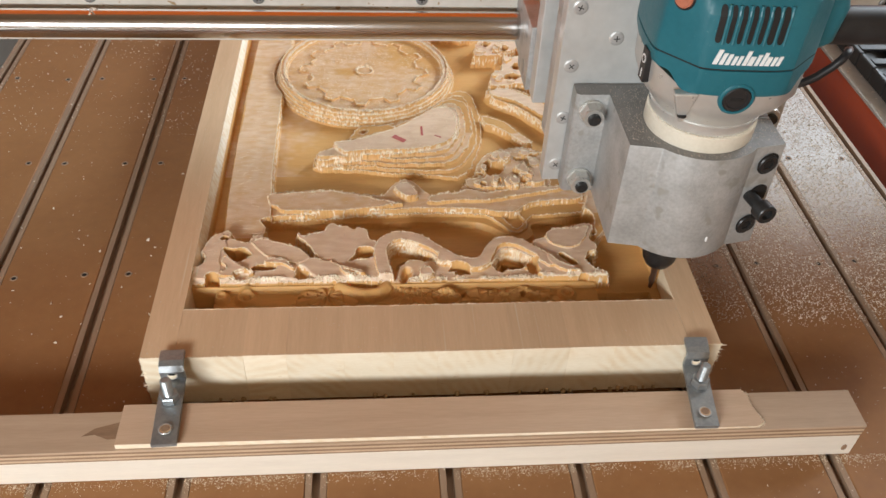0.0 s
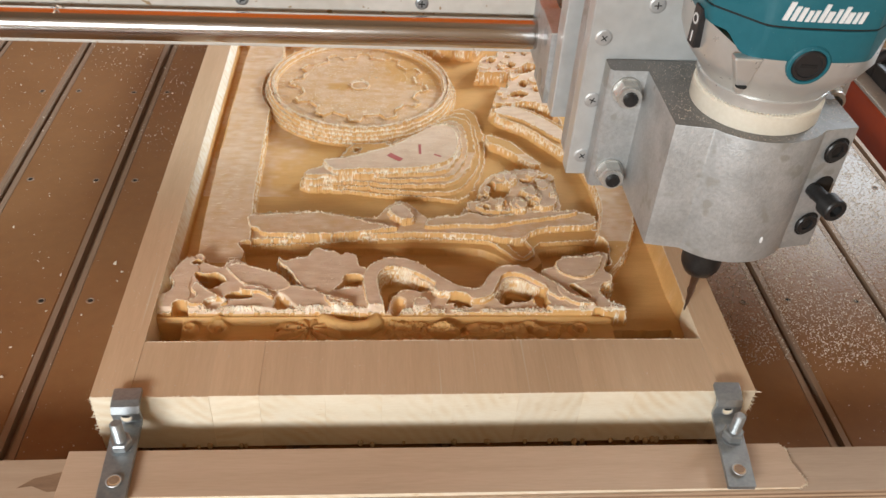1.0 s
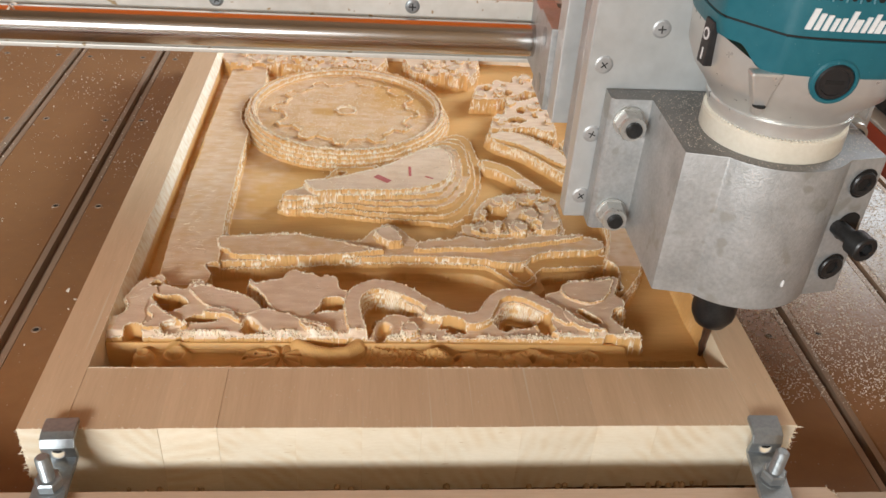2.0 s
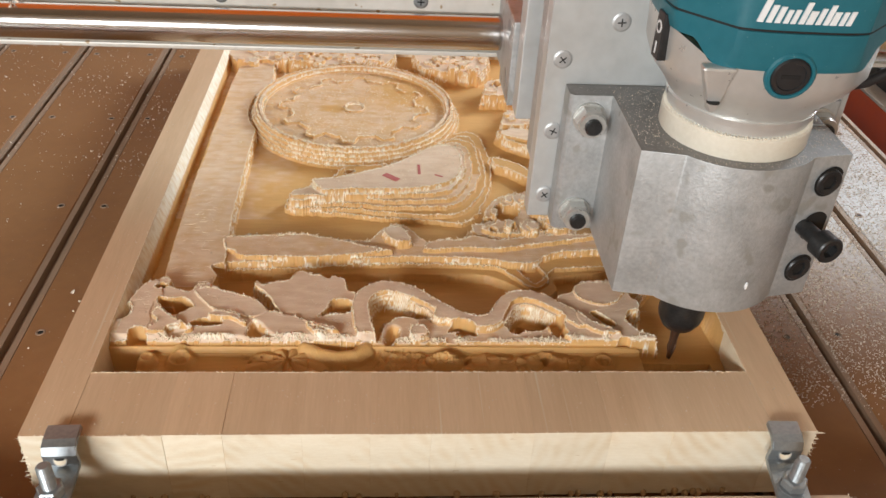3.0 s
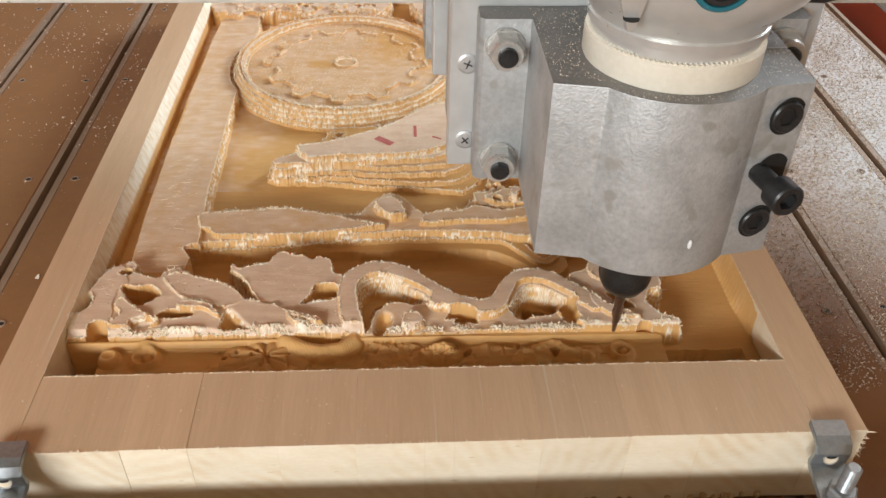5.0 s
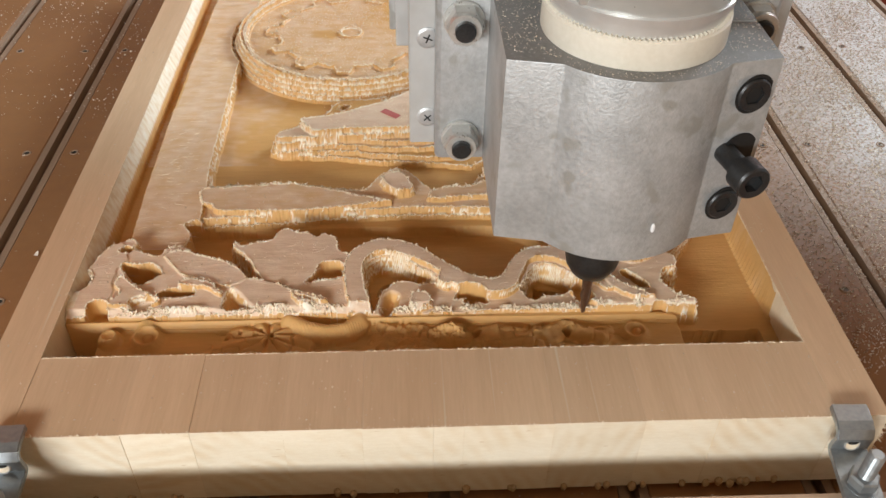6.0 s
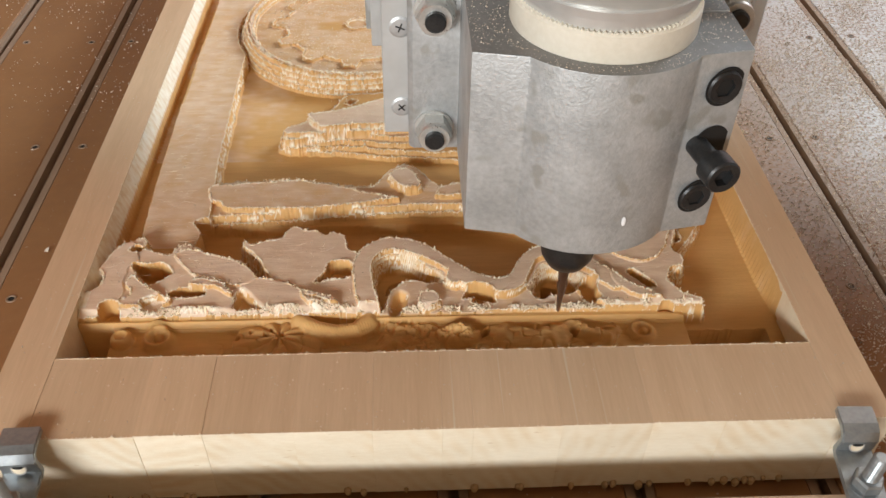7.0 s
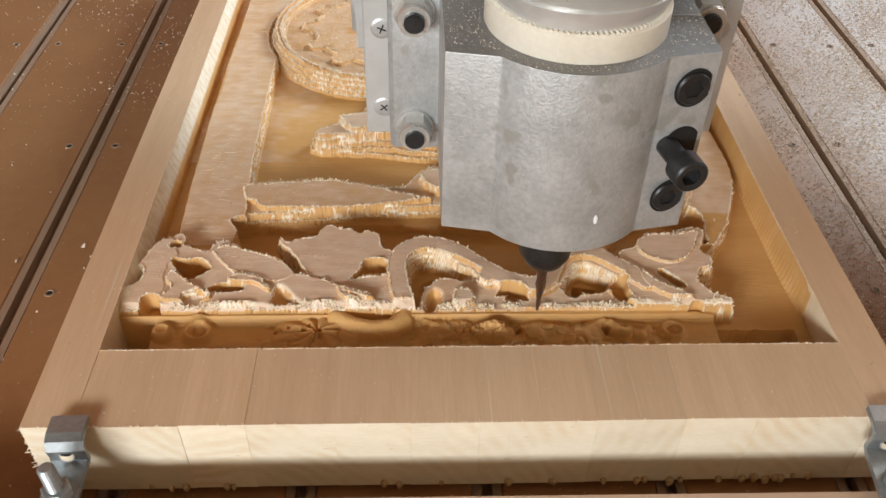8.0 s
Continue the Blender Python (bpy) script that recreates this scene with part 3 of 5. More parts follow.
    lobe = 51 + 7.5 * np.clip(1.5 * np.cos(ang * 12 + 0.6), -0.15, 1) + 1.6 * value_noise(ang * 6 + 40, rad * 0 + 3.3, 9)
    rim = np.where(rad < lobe, 38.0, rim)
    rim = np.where(np.abs(rad - lobe + 0.5) < 0.8, 38.9, rim)
    rim = np.where(rad < 8.5, 38.9, rim)
    rim = np.where(rad < 7.0, 38.1, rim)
    r.H = np.where(rim > 0, np.maximum(r.H * (rad > 82), rim), r.H)
    # ornaments at the far side
    r.raise_([(-150, 472), (-150, 432), (-139, 430), (-128, 436), (-115, 434), (-98, 437), (-86, 432), (-70, 428), (-56, 432), (-40, 428), (-22, 430), (-22, 472)], 40, rough=2)
    r.raise_([(8, 472), (10, 428), (20, 422), (31, 417), (42, 420), (50, 415), (62, 420), (68, 436), (66, 472)], 41, rough=2)
    r.raise_([(58, 372), (64, 380), (61, 392), (68, 402), (76, 400), (82, 412), (92, 409), (101, 422), (112, 426), (116, 416), (122, 404), (114, 390), (105, 392), (96, 382), (83, 379), (78, 373)], 41, rough=2)
    r.raise_([(68, 320), (74, 340), (82, 346), (86, 362), (96, 368), (107, 374), (121, 383), (123, 364), (122, 348), (117, 332), (120, 322), (114, 314), (99, 321), (80, 317)], 41.5, rough=2)
    r.cut([(82, 388), (90, 393), (95, 389), (91, 382), (83, 381)], 33)
    r.cut([(92, 352), (98, 359), (101, 352), (96, 344)], 33)
    r.cut([(80, 330), (90, 339), (99, 334), (91, 327)], 34)
    rng = np.random.RandomState(44)
    for x0, x1, y0, y1, n in ((-148, -24, 430, 468, 60), (12, 66, 418, 468, 32), (62, 120, 376, 424, 22), (70, 122, 318, 382, 26), (38, 100, 172, 224, 24)):
        for _ in range(n):
            x, y, q = rng.uniform(x0, x1), rng.uniform(y0, y1), rng.uniform(2.2, 5.0)
            here = r.H[min(np.searchsorted(r.ys, y), len(r.ys) - 1), min(np.searchsorted(r.xs, x), len(r.xs) - 1)]
            if here < 34:
                continue
            blob = [(x + q * rng.uniform(0.6, 1.3) * math.cos(a), y + q * rng.uniform(0.6, 1.3) * math.sin(a)) for a in np.arange(8) * math.pi / 4]
            if rng.rand() < 0.72:
                r.raise_(blob, min(44.5, here + rng.uniform(0.8, 2.6)), lowest=here, rough=1.6)
            else:
                r.cut(blob, here - rng.uniform(2, 6), rough=1.2)
    for x, y in ((72, 392), (104, 408), (112, 366), (106, 340), (88, 402)):
        r.cut([(x + 2.6 * math.cos(a), y + 3.4 * math.sin(a)) for a in np.arange(6) * 1.05], 34)
    r.raise_([(64, 312), (77, 322), (98, 312), (116, 293), (124, 280), (120, 249), (108, 262), (92, 284), (72, 299)], 38)
    r.raise_([(66, 306), (80, 316), (100, 302), (118, 280), (118, 262), (104, 276), (88, 294)], 40)
    r.raise_([(57, 277), (66, 273), (78, 265), (85, 252), (95, 236), (87, 237), (78, 248), (69, 258), (58, 266)], 35.5)
    # the garland at the near side: body, leaves, serpent
    r.raise_([(-163, 60), (-161, 79), (-158, 97), (-155, 108), (-151, 115), (-147, 118), (-142, 120), (-139, 116), (-141, 112), (-135, 110), (-128, 107), (-126, 108), (-124, 112), (-120, 114), (-117, 114), (-113, 111), (-110, 108), (-103, 106), (-95, 103), (-89, 98), (-84, 91), (-80, 89), (-72, 88), (-66, 84), (-61, 80), (-48, 77), (-44, 72), (-40, 60)], 42.6, lowest=23, rough=0.8)
    r.raise_([(-93, 114), (-92, 117), (-89, 114), (-84, 116), (-80, 118), (-75, 119), (-73, 123), (-71, 126), (-68, 127), (-63, 124), (-58, 124), (-53, 121), (-50, 123), (-45, 121), (-43, 117), (-43, 112), (-40, 109), (-36, 107), (-34, 97), (-32, 85), (-32, 60), (-47, 60), (-55, 76), (-61, 82), (-69, 87), (-76, 90), (-81, 99), (-84, 104), (-88, 109)], 42, lowest=23, rough=1.2)
    r.raise_([(-163, 62), (-160, 80), (-157, 96), (-152, 112), (-146, 117), (-143, 110), (-140, 104), (-144, 98), (-144, 88), (-142, 80), (-146, 72), (-152, 62)], 43.2, lowest=41)
    r.raise_([(-124, 106), (-118, 110), (-108, 107), (-96, 102), (-88, 96), (-84, 89), (-93, 84), (-100, 88), (-112, 92), (-118, 98)], 43.6, lowest=41)
    r.raise_([(-86, 90), (-72, 87), (-64, 83), (-58, 78), (-62, 66), (-80, 66), (-84, 72), (-90, 84)], 43, lowest=41)
    r.raise_([(-140, 91), (-136, 88), (-131, 83), (-124, 79), (-120, 77), (-120, 73), (-127, 71), (-132, 71), (-140, 72), (-143, 75), (-140, 77), (-139, 82), (-142, 86)], 44.5, lowest=41)
    r.raise_([(-113, 87), (-107, 89), (-101, 87), (-96, 83), (-93, 80), (-94, 78), (-101, 83), (-107, 84), (-113, 85)], 44.6, lowest=41)
    r.raise_([(-62, 80), (-55, 78), (-48, 75), (-44, 71), (-45, 68), (-53, 70), (-59, 73)], 45, lowest=41)
    r.hollow([(-60, 77), (-54, 75.5), (-47, 71.5), (-52, 71.5), (-57, 74)], 3, 1.5)
    for loop, level in (([(-142, 98), (-142, 102), (-135, 101), (-129, 102), (-124, 97), (-124, 93), (-131, 87), (-136, 90)], 31), ([(-122, 81), (-118, 84), (-111, 84), (-106, 83), (-106, 79), (-114, 78), (-120, 78)], 24), ([(-161, 83), (-162, 94), (-158, 98), (-155, 94), (-154, 88), (-157, 83)], 24),
                        ([(-151, 60), (-151, 74), (-147, 77), (-143, 74), (-140, 60)], 33), ([(-56, 87), (-52, 94), (-50, 101), (-40, 101), (-39, 91), (-48, 89)], 34), ([(-46, 94), (-46, 98), (-42, 98), (-41, 94)], 25), ([(-161, 104), (-161, 107), (-156, 107), (-157, 103)], 34), ([(-146, 110), (-144, 114), (-141, 113), (-141, 110)], 34)):
        r.cut(loop, level)
    r.hollow([(-92, 70), (-92, 81), (-89, 84), (-86, 82), (-81, 76), (-77, 70)], 5.5, 3.5)
    r.hollow([(-132, 69), (-134, 75), (-131, 78), (-125, 80), (-121, 78), (-120, 75), (-125, 69)], 5, 3)
    r.raise_([(-23, 60), (-23, 74), (-21, 83), (-14, 89), (-7, 90), (-4, 87), (1, 89), (6, 91), (10, 85), (13, 83), (18, 86), (25, 83), (29, 76), (33, 70), (33, 60)], 39.5, lowest=23, rough=1.3)
    r.raise_([(24, 60), (29, 80), (35, 83), (43, 83), (47, 77), (51, 76), (56, 80), (64, 79), (68, 86), (72, 91), (77, 92), (82, 88), (90, 82), (97, 80), (100, 72), (97, 60)], 39.5, lowest=23, rough=1.3)
    r.raise_([(73, 95), (76, 105), (82, 108), (89, 114), (91, 119), (100, 119), (106, 120), (111, 122), (117, 123), (122, 121), (121, 115), (117, 106), (120, 101), (120, 95), (114, 93), (110, 85), (113, 79), (116, 75), (122, 72), (122, 67), (119, 60), (98, 60), (79, 60), (77, 70), (70, 74), (67, 82)], 42.3, lowest=23, rough=1.3)
    r.raise_([(84, 89), (92, 80), (101, 74), (109, 69), (120, 67), (120, 64), (107, 66), (97, 71), (88, 76), (83, 83)], 44.6, lowest=41)
    r.raise_([(86, 112), (94, 117), (108, 117), (118, 119), (114, 108), (108, 100), (100, 96), (92, 99), (86, 104)], 43.4, lowest=41)
    r.rope([(-30, 68), (-33, 83), (-34, 95), (-32, 104), (-25, 110), (-15, 110.5), (-6, 106.5), (4, 97), (14, 88), (23, 83), (32, 81.5), (39, 86), (45, 97), (51, 102.5), (59, 103.5), (68, 98.5), (76, 91), (84, 82)], 4.6, 44.2, 0.3, low=23)
    r.cut([(-26.5, 82), (-29.3, 96), (-24, 106.3), (-15, 105.6), (-4, 100.5), (5, 93), (7, 88), (0, 86), (-8, 90), (-16, 90)], 41.2, tread=0.16)
    r.cut([(-25, 84), (-28, 97), (-23, 105), (-15, 104), (-5, 99), (3, 92), (5, 88), (0, 86), (-8, 93), (-16, 92)], 36, tread=0.9)
    r.cut([(-25.5, 88), (-23, 98), (-14, 101.5), (-4, 97.5), (4, 92.5), (-1, 91), (-8, 92.5), (-13, 94), (-18, 90)], 19, tread=0.35)
    r.cut([(44, 79), (46.6, 93), (52, 99.8), (61, 99.6), (70, 93), (75, 88), (71, 79)], 41.2, tread=0.16)
    r.cut([(46, 79), (48, 92), (53, 98.5), (61, 98), (69, 92), (73, 88), (70, 80)], 36, tread=0.9)
    r.cut([(48, 78), (50, 93), (55, 95), (69, 90), (67, 84), (64, 79), (53, 77)], 13, tread=0.3)
    r.raise_([(-8, 70), (-7, 78), (-4, 80), (0, 77), (1, 72), (-3, 69)], 43.5, lowest=39, rough=1.5)
    r.raise_([(5, 86), (6, 91), (10, 90), (12, 85), (9, 83)], 44, lowest=39)
    r.hollow([(-22, 68), (-21, 79), (-17, 84), (-12, 81), (-13, 72), (-17, 66)], 5, 4)
    for loop, level in (([(12, 76), (15, 82), (20, 83), (26, 80), (28, 74), (23, 74), (18, 77)], 33), ([(16, 74), (18, 78), (22, 77), (22, 73)], 24), ([(68, 86), (73, 89), (76, 86), (75, 79), (77, 74), (72, 72), (68, 75)], 34), ([(91, 90), (94, 92), (99, 88), (103, 81), (100, 79), (95, 84)], 33), ([(102, 69), (107, 71), (110, 68), (107, 66), (102, 67)], 33)):
        r.cut(loop, level)
    # scallops that the roughing cutter left down the pocket's long walls
    saw = (r.Y / 3.1 + 0.12 * r.wobble) % 1.0
    for side, y0 in ((-1, 78), (1, 72)):
        u = 160 + r.X if side < 0 else 160 - r.X
        wide = (2.9 if side < 0 else 1.2) * np.clip((r.Y - y0) / 22, 0.01, 1)
        slope = 45.8 - 7.8 * np.clip(u / wide, 0, 1)
        comb = 38.0 - 9.5 * np.clip((u - wide) / (wide / 2.9 * (0.5 + 2.2 * saw)), 0, 1)
        r.H = np.where((u < 6) & (r.Y > y0), np.maximum(r.H, np.where(u < wide, slope, comb)), r.H)
    r.wall = (np.abs(r.X) > 157.0) & (r.Y > 72)
    # towards the finished strip the rough shapes are already pared down
    apron = 39.8 + 1.0 * (r.Y - 68) + 0.5 * value_noise(r.X / 3, r.Y / 2, 13)
    r.H = np.where((r.Y >= 67) & (r.Y < 72), np.minimum(r.H, apron), r.H)
    # the near strip, already finished by the fine cutter
    strip = r.Y < 68.0 + 0.25 * value_noise(r.X / 2.0, r.Y, 11)
    fin = 30.2 + 0.5 * value_noise(r.X / 9, r.Y / 5, 5)
    # a flower of petals, a bumpy bud, a rough band and broad folded leaves
    fx, fy = r.X + 70, (r.Y - 57.5) * 1.3
    fr, fa = np.hypot(fx, fy), np.arctan2(fy, fx)
    fin = np.maximum(fin, 30.0 + np.where(fr < 21, 5.6 * np.sqrt(np.clip(1 - (fr / 21) ** 2, 0, 1)) * (0.55 + 0.45 * np.abs(np.cos(4.5 * fa + 0.4))), 0))
    band = np.clip((r.X + 27) / 4, 0, 1) * np.clip((3 - r.X) / 4, 0, 1)
    fin = fin + band * (2.4 + 1.4 * value_noise(r.X / 10, r.Y / 1.3, 6) + 0.7 * value_noise(r.X / 1.2, r.Y / 1.2, 15))
    bud = np.clip(1 - ((r.X - 10) / 10) ** 2 - ((r.Y - 58.5) / 6) ** 2, 0, 1)
    fin = fin + 6.5 * np.sqrt(bud) + 1.3 * (bud > 0.02) * np.abs(value_noise(r.X / 1.5, r.Y / 1.5, 16))
    for lx, ly, lw, lh, slope in ((33, 58, 13, 4.6, 0.10), (52, 57, 10, 5.4, -0.12), (66, 60, 8, 5.2, 0.2), (77, 57, 6, 3.0, -0.1)):
        leaf = np.clip(1 - (np.abs(r.X - lx + slope * 6 * (r.Y - ly)) / lw) ** 2.4 - (np.abs(r.Y - ly) / 7.5) ** 2.4, 0, 1)
        fin = np.maximum(fin, np.where(leaf > 0, 29.4 + lh * leaf ** 0.45 + slope * (r.X - lx), 0))
    fin = fin + 3.2 + 1.0 * value_noise(r.X / 3.4, r.Y / 2.6, 17) * np.clip((r.X + 30) / 8, 0, 1) * np.clip((86 - r.X) / 6, 0, 1)
    fin = fin - 1.5 * np.clip(0.7 - np.abs(value_noise(r.X / 7, r.Y / 4, 18)) * 6, 0, 1) * np.clip((r.X + 100) / 8, 0, 1) * np.clip((96 - r.X) / 6, 0, 1)
    fin = np.where(r.Y > 65.0, np.maximum(fin, 34.8), fin)
    fin = np.where(r.Y > 66.0, 38.0 + 0.6 * np.cos((r.Y - 67.0) * 1.6), fin)
    fin = np.where((r.X < -145) & (r.Y < 66), 15.0, fin)
    fin = np.where((r.X > 114.5) & (r.Y < 69), FLOOR, fin)
    fin = np.where((r.X > 114.5) & (r.X < 153) & (r.Y < 63.5 + 0.5 * value_noise(r.X / 3, r.Y, 14)), 19.0, fin)
    r.H = np.where(strip, fin, r.H)
    # the border bead breaks off at its end
    track = np.interp(r.X, [18, 60, 104, 112, 118, 122], [38.4, 38.0, 37.6, 36.8, 34.5, 31.0])
    r.H = np.where((r.Y > 65.6) & (r.Y < 69.0) & (r.X > 18) & (r.X < 123), np.minimum(r.H, track), r.H)
    for x, y, rad_, h, ring in ((-140, 60, 5.5, 6, False), (-140, 60, 2.8, -2.5, False), (-124, 60, 5.2, 3.4, True), (-124, 61, 2.2, 1.6, False), (93, 59, 4.6, 2.8, True), (94, 59.5, 1.9, 2.4, False), (17, 60, 2.2, -6, False), (22, 60, 1.8, -6, False), (62, 59, 2.2, -6, False), (70, 60, 2.0, -6, False), (-89, 59.5, 1.2, -6, False), (-76, 59, 1.2, -7, False), (-69, 58.6, 1.0, -6, False), (-74, 61.6, 1.0, -5, False), (-83, 61, 1.0, -5, False)):
        r.bump(x, y, rad_, h, 1.0, ring)
    # the serpent's tail that sweeps down across the strip
    w, d = r.distance([(-62, 67), (-54, 62), (-45, 59.5), (-36, 61), (-31, 66), (-30, 72)], 8, closed=False, rough=0.0)
    hump = 40.5 - 0.17 * d ** 2 + 0.16 * np.cos(4.6 * r.X[w] + 2.0 * r.Y[w]) * (r.Y[w] < 63)
    r.H[w] = np.where((d < 5) & (r.Y[w] < 71), np.maximum(r.H[w], hump), r.H[w])
    w, d = r.distance([(-58, 68.2), (-50, 65.5), (-40, 65), (-35, 67), (-45, 68.4)], 3, rough=0.3)
    r.H[w] = np.where(d < 0, 27.0, r.H[w])
    # a raised burr along every torn upper edge
    around = [np.roll(r.H, k, a) for k in (-1, 1) for a in (0, 1)]
    drop, rise = r.H - np.minimum.reduce(around), np.maximum.reduce(around) - r.H
    r.torn = (drop > 0.7) & (rise < 0.7) & (r.H > 30.5) & (r.Y > 68.2) & (r.Y < 472) & ((np.abs(r.X) < 152) | (r.Y < 118)) & ((r.X > -140) | (r.Y < 122))
    soft = lambda a, k=2.0: (np.roll(a, 1, 0) + k * a + np.roll(a, -1, 0)) / (2 + k)
    both = lambda a, k=2.0: soft(soft(a.T, k).T, k)
    rad = np.hypot(r.X + 45, r.Y - 349)
    w, horn = r.distance(base, 8, rough=0.0)
    ledge = (rad > 69) & (rad < 88)
    ledge[w] |= horn < 5
    fray = np.clip(0.6 + 0.6 * value_noise(r.X / 1.3, r.Y / 1.3, 24) + 0.5 * value_noise(r.X / 6, r.Y / 6, 25), 0, 1.2)
    steep = (np.hypot(*np.gradient(r.H, r.ys, r.xs)) > 0.6) & ledge & (r.H > 30.5)
    # the torn edge lies just inside each rim, so that the wall below stays orange
    lip = np.zeros(r.H.shape, bool)
    for k in (-1, 1):
        for a in (0, 1):
            lip |= np.roll(r.torn, k, a) & (np.abs(np.roll(r.H, k, a) - r.H) < 0.8)
    lip &= ~r.torn
    wider = np.zeros(r.H.shape, bool)
    for k in (-1, 1):
        for a in (0, 1):
            wider |= np.roll(lip, k, a) & (np.abs(np.roll(r.H, k, a) - r.H) < 0.8)
    wider &= ~lip & ~r.torn & (value_noise(r.X / 2.2, r.Y / 2.2, 32) > -0.25)
    r.lip = lip
    r.fibre_and_lit = np.clip(1.35 * lip * (0.35 + fray) + 0.9 * wider * fray + 0.20 * steep * ~r.torn, 0, 1)
    # left wall paler: window light falling on it is put into the colour
    r.fibre_and_lit = np.maximum(r.fibre_and_lit, (r.wall & (r.H > 31) & (r.X < 0)) * 0.8)
    wool = np.clip(1.6 * value_noise(r.X / 6, r.Y * 0, 31) + 0.3, 0, 1) * np.clip(1 - np.abs(r.Y - 71.0) / 2.4, 0, 1) * (np.abs(r.X + 12) < 130)
    wool = wool * np.clip(0.5 + 1.3 * value_noise(r.X / 0.5, r.Y / 0.5, 30), 0, 1)
    r.fibre_and_lit = np.maximum(r.fibre_and_lit, np.clip(2.5 * wool, 0, 1))
    # paler with height, painting in orange bounce light of deep places; plus real dust
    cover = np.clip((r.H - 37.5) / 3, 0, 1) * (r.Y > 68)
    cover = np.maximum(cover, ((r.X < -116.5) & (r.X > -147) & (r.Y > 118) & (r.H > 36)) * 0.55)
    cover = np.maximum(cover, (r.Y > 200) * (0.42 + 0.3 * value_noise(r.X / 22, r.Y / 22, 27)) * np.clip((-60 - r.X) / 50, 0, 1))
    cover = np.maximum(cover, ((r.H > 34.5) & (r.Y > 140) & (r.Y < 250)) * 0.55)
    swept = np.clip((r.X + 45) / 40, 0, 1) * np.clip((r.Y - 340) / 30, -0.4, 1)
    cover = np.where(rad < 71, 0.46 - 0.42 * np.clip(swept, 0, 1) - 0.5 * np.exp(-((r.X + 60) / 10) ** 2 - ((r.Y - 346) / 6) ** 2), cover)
    # steep walls kept darker and more orange, their shade put into the colour
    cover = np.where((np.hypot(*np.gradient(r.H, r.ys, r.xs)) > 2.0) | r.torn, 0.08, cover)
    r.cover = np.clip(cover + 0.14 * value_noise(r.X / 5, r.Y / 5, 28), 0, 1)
    # edges are rounded by the ball of the cutter
    r.H = np.where(r.Y > 68.5, both(r.H, 6.0), r.H)
    r.H += 1.7 * wool
    r.H += (r.torn | r.lip) * np.clip(0.35 + 0.8 * value_noise(r.X / 0.6, r.Y / 0.6, 29), 0, 1.2)
    # faint tool marks everywhere
    r.H += 0.035 * value_noise(r.X / 8, r.Y / 0.9, 21) + 0.02 * value_noise(r.X / 0.9, r.Y / 0.9, 22)
    return r


def relief_mesh(r, panel):
    ny, nx = r.H.shape
    co = np.stack([r.X, r.Y, np.clip(r.H, BOTTOM + 2, TOP - 0.2)], -1).reshape(-1, 3) / 1000.0
    idx = np.arange(ny * nx).reshape(ny, nx)
    quads = np.stack([idx[:-1, :-1], idx[:-1, 1:], idx[1:, 1:], idx[1:, :-1]], -1).reshape(-1)
    me = bpy.data.meshes.new("relief")
    me.vertices.add(ny * nx)
    me.vertices.foreach_set("co", co.ravel())
    n = (ny - 1) * (nx - 1)
    me.loops.add(4 * n)
    me.loops.foreach_set("vertex_index", quads)
    me.polygons.add(n)
    me.polygons.foreach_set("loop_start", np.arange(n) * 4)
    me.polygons.foreach_set("loop_total", np.full(n, 4))
    me.polygons.foreach_set("use_smooth", np.ones(n, bool))
    me.update(calc_edges=True)
    # torn: fibres plus the lit left wall; dust: real dust plus painted bounce light
    for name, field in (("torn", r.fibre_and_lit), ("dust", r.cover)):
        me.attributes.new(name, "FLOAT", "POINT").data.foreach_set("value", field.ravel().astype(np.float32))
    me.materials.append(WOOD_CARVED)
    ob = new("relief", me)
    ob.parent = panel
    tagged(ob, "half-milled relief of wheel, horn, leaves and serpent")
    return ob


def slivers(name, base, length, width, spread, mat, label, category, rng, parent=None, upward=0.5, along=(0, 0, 0)):
    """Very many thin torn splinters, one at each base point."""
    n = len(base)
    d = rng.normal(size=(n, 3)) * spread + (0, 0, upward) + np.array(along, float)
    d /= np.linalg.norm(d, axis=1, keepdims=True) + 1e-9
    side = np.cross(d, rng.normal(size=(n, 3)))
    side /= np.linalg.norm(side, axis=1, keepdims=True) + 1e-9
    up = np.cross(side, d)
    ln = length * (0.35 + rng.rand(n, 1) ** 2)
    wd = width * (0.5 + rng.rand(n, 1))
    bend = rng.normal(size=(n, 3)) * 0.25 * ln
    p = [base - side * wd, base + side * wd, base + up * wd * 0.8, base + d * ln * 0.6 + bend * 0.4 + side * wd * 0.7, base + d * ln * 0.6 + bend * 0.4 - side * wd * 0.7, base + d * ln + bend]
    co = np.stack(p, 1).reshape(-1, 3)
    f = np.array([(0, 1, 3), (0, 3, 4), (1, 2, 3), (2, 0, 4), (2, 4, 3), (4, 3, 5)])
    tri = (np.arange(n)[:, None, None] * 6 + f[None]).reshape(-1)
    me = bpy.data.meshes.new(name)
    me.vertices.add(len(co))
    me.vertices.foreach_set("co", co.ravel())
    k = len(tri) // 3
    me.loops.add(3 * k)
    me.loops.foreach_set("vertex_index", tri)
    me.polygons.add(k)
    me.polygons.foreach_set("loop_start", np.arange(k) * 3)
    me.polygons.foreach_set("loop_total", np.full(k, 3))
    me.polygons.foreach_set("use_smooth", np.zeros(k, bool))
    me.update(calc_edges=True)
    me.materials.append(mat)
    ob = new(name, me)
    ob.parent = parent
    return tagged(ob, label, category, kind="stuff")


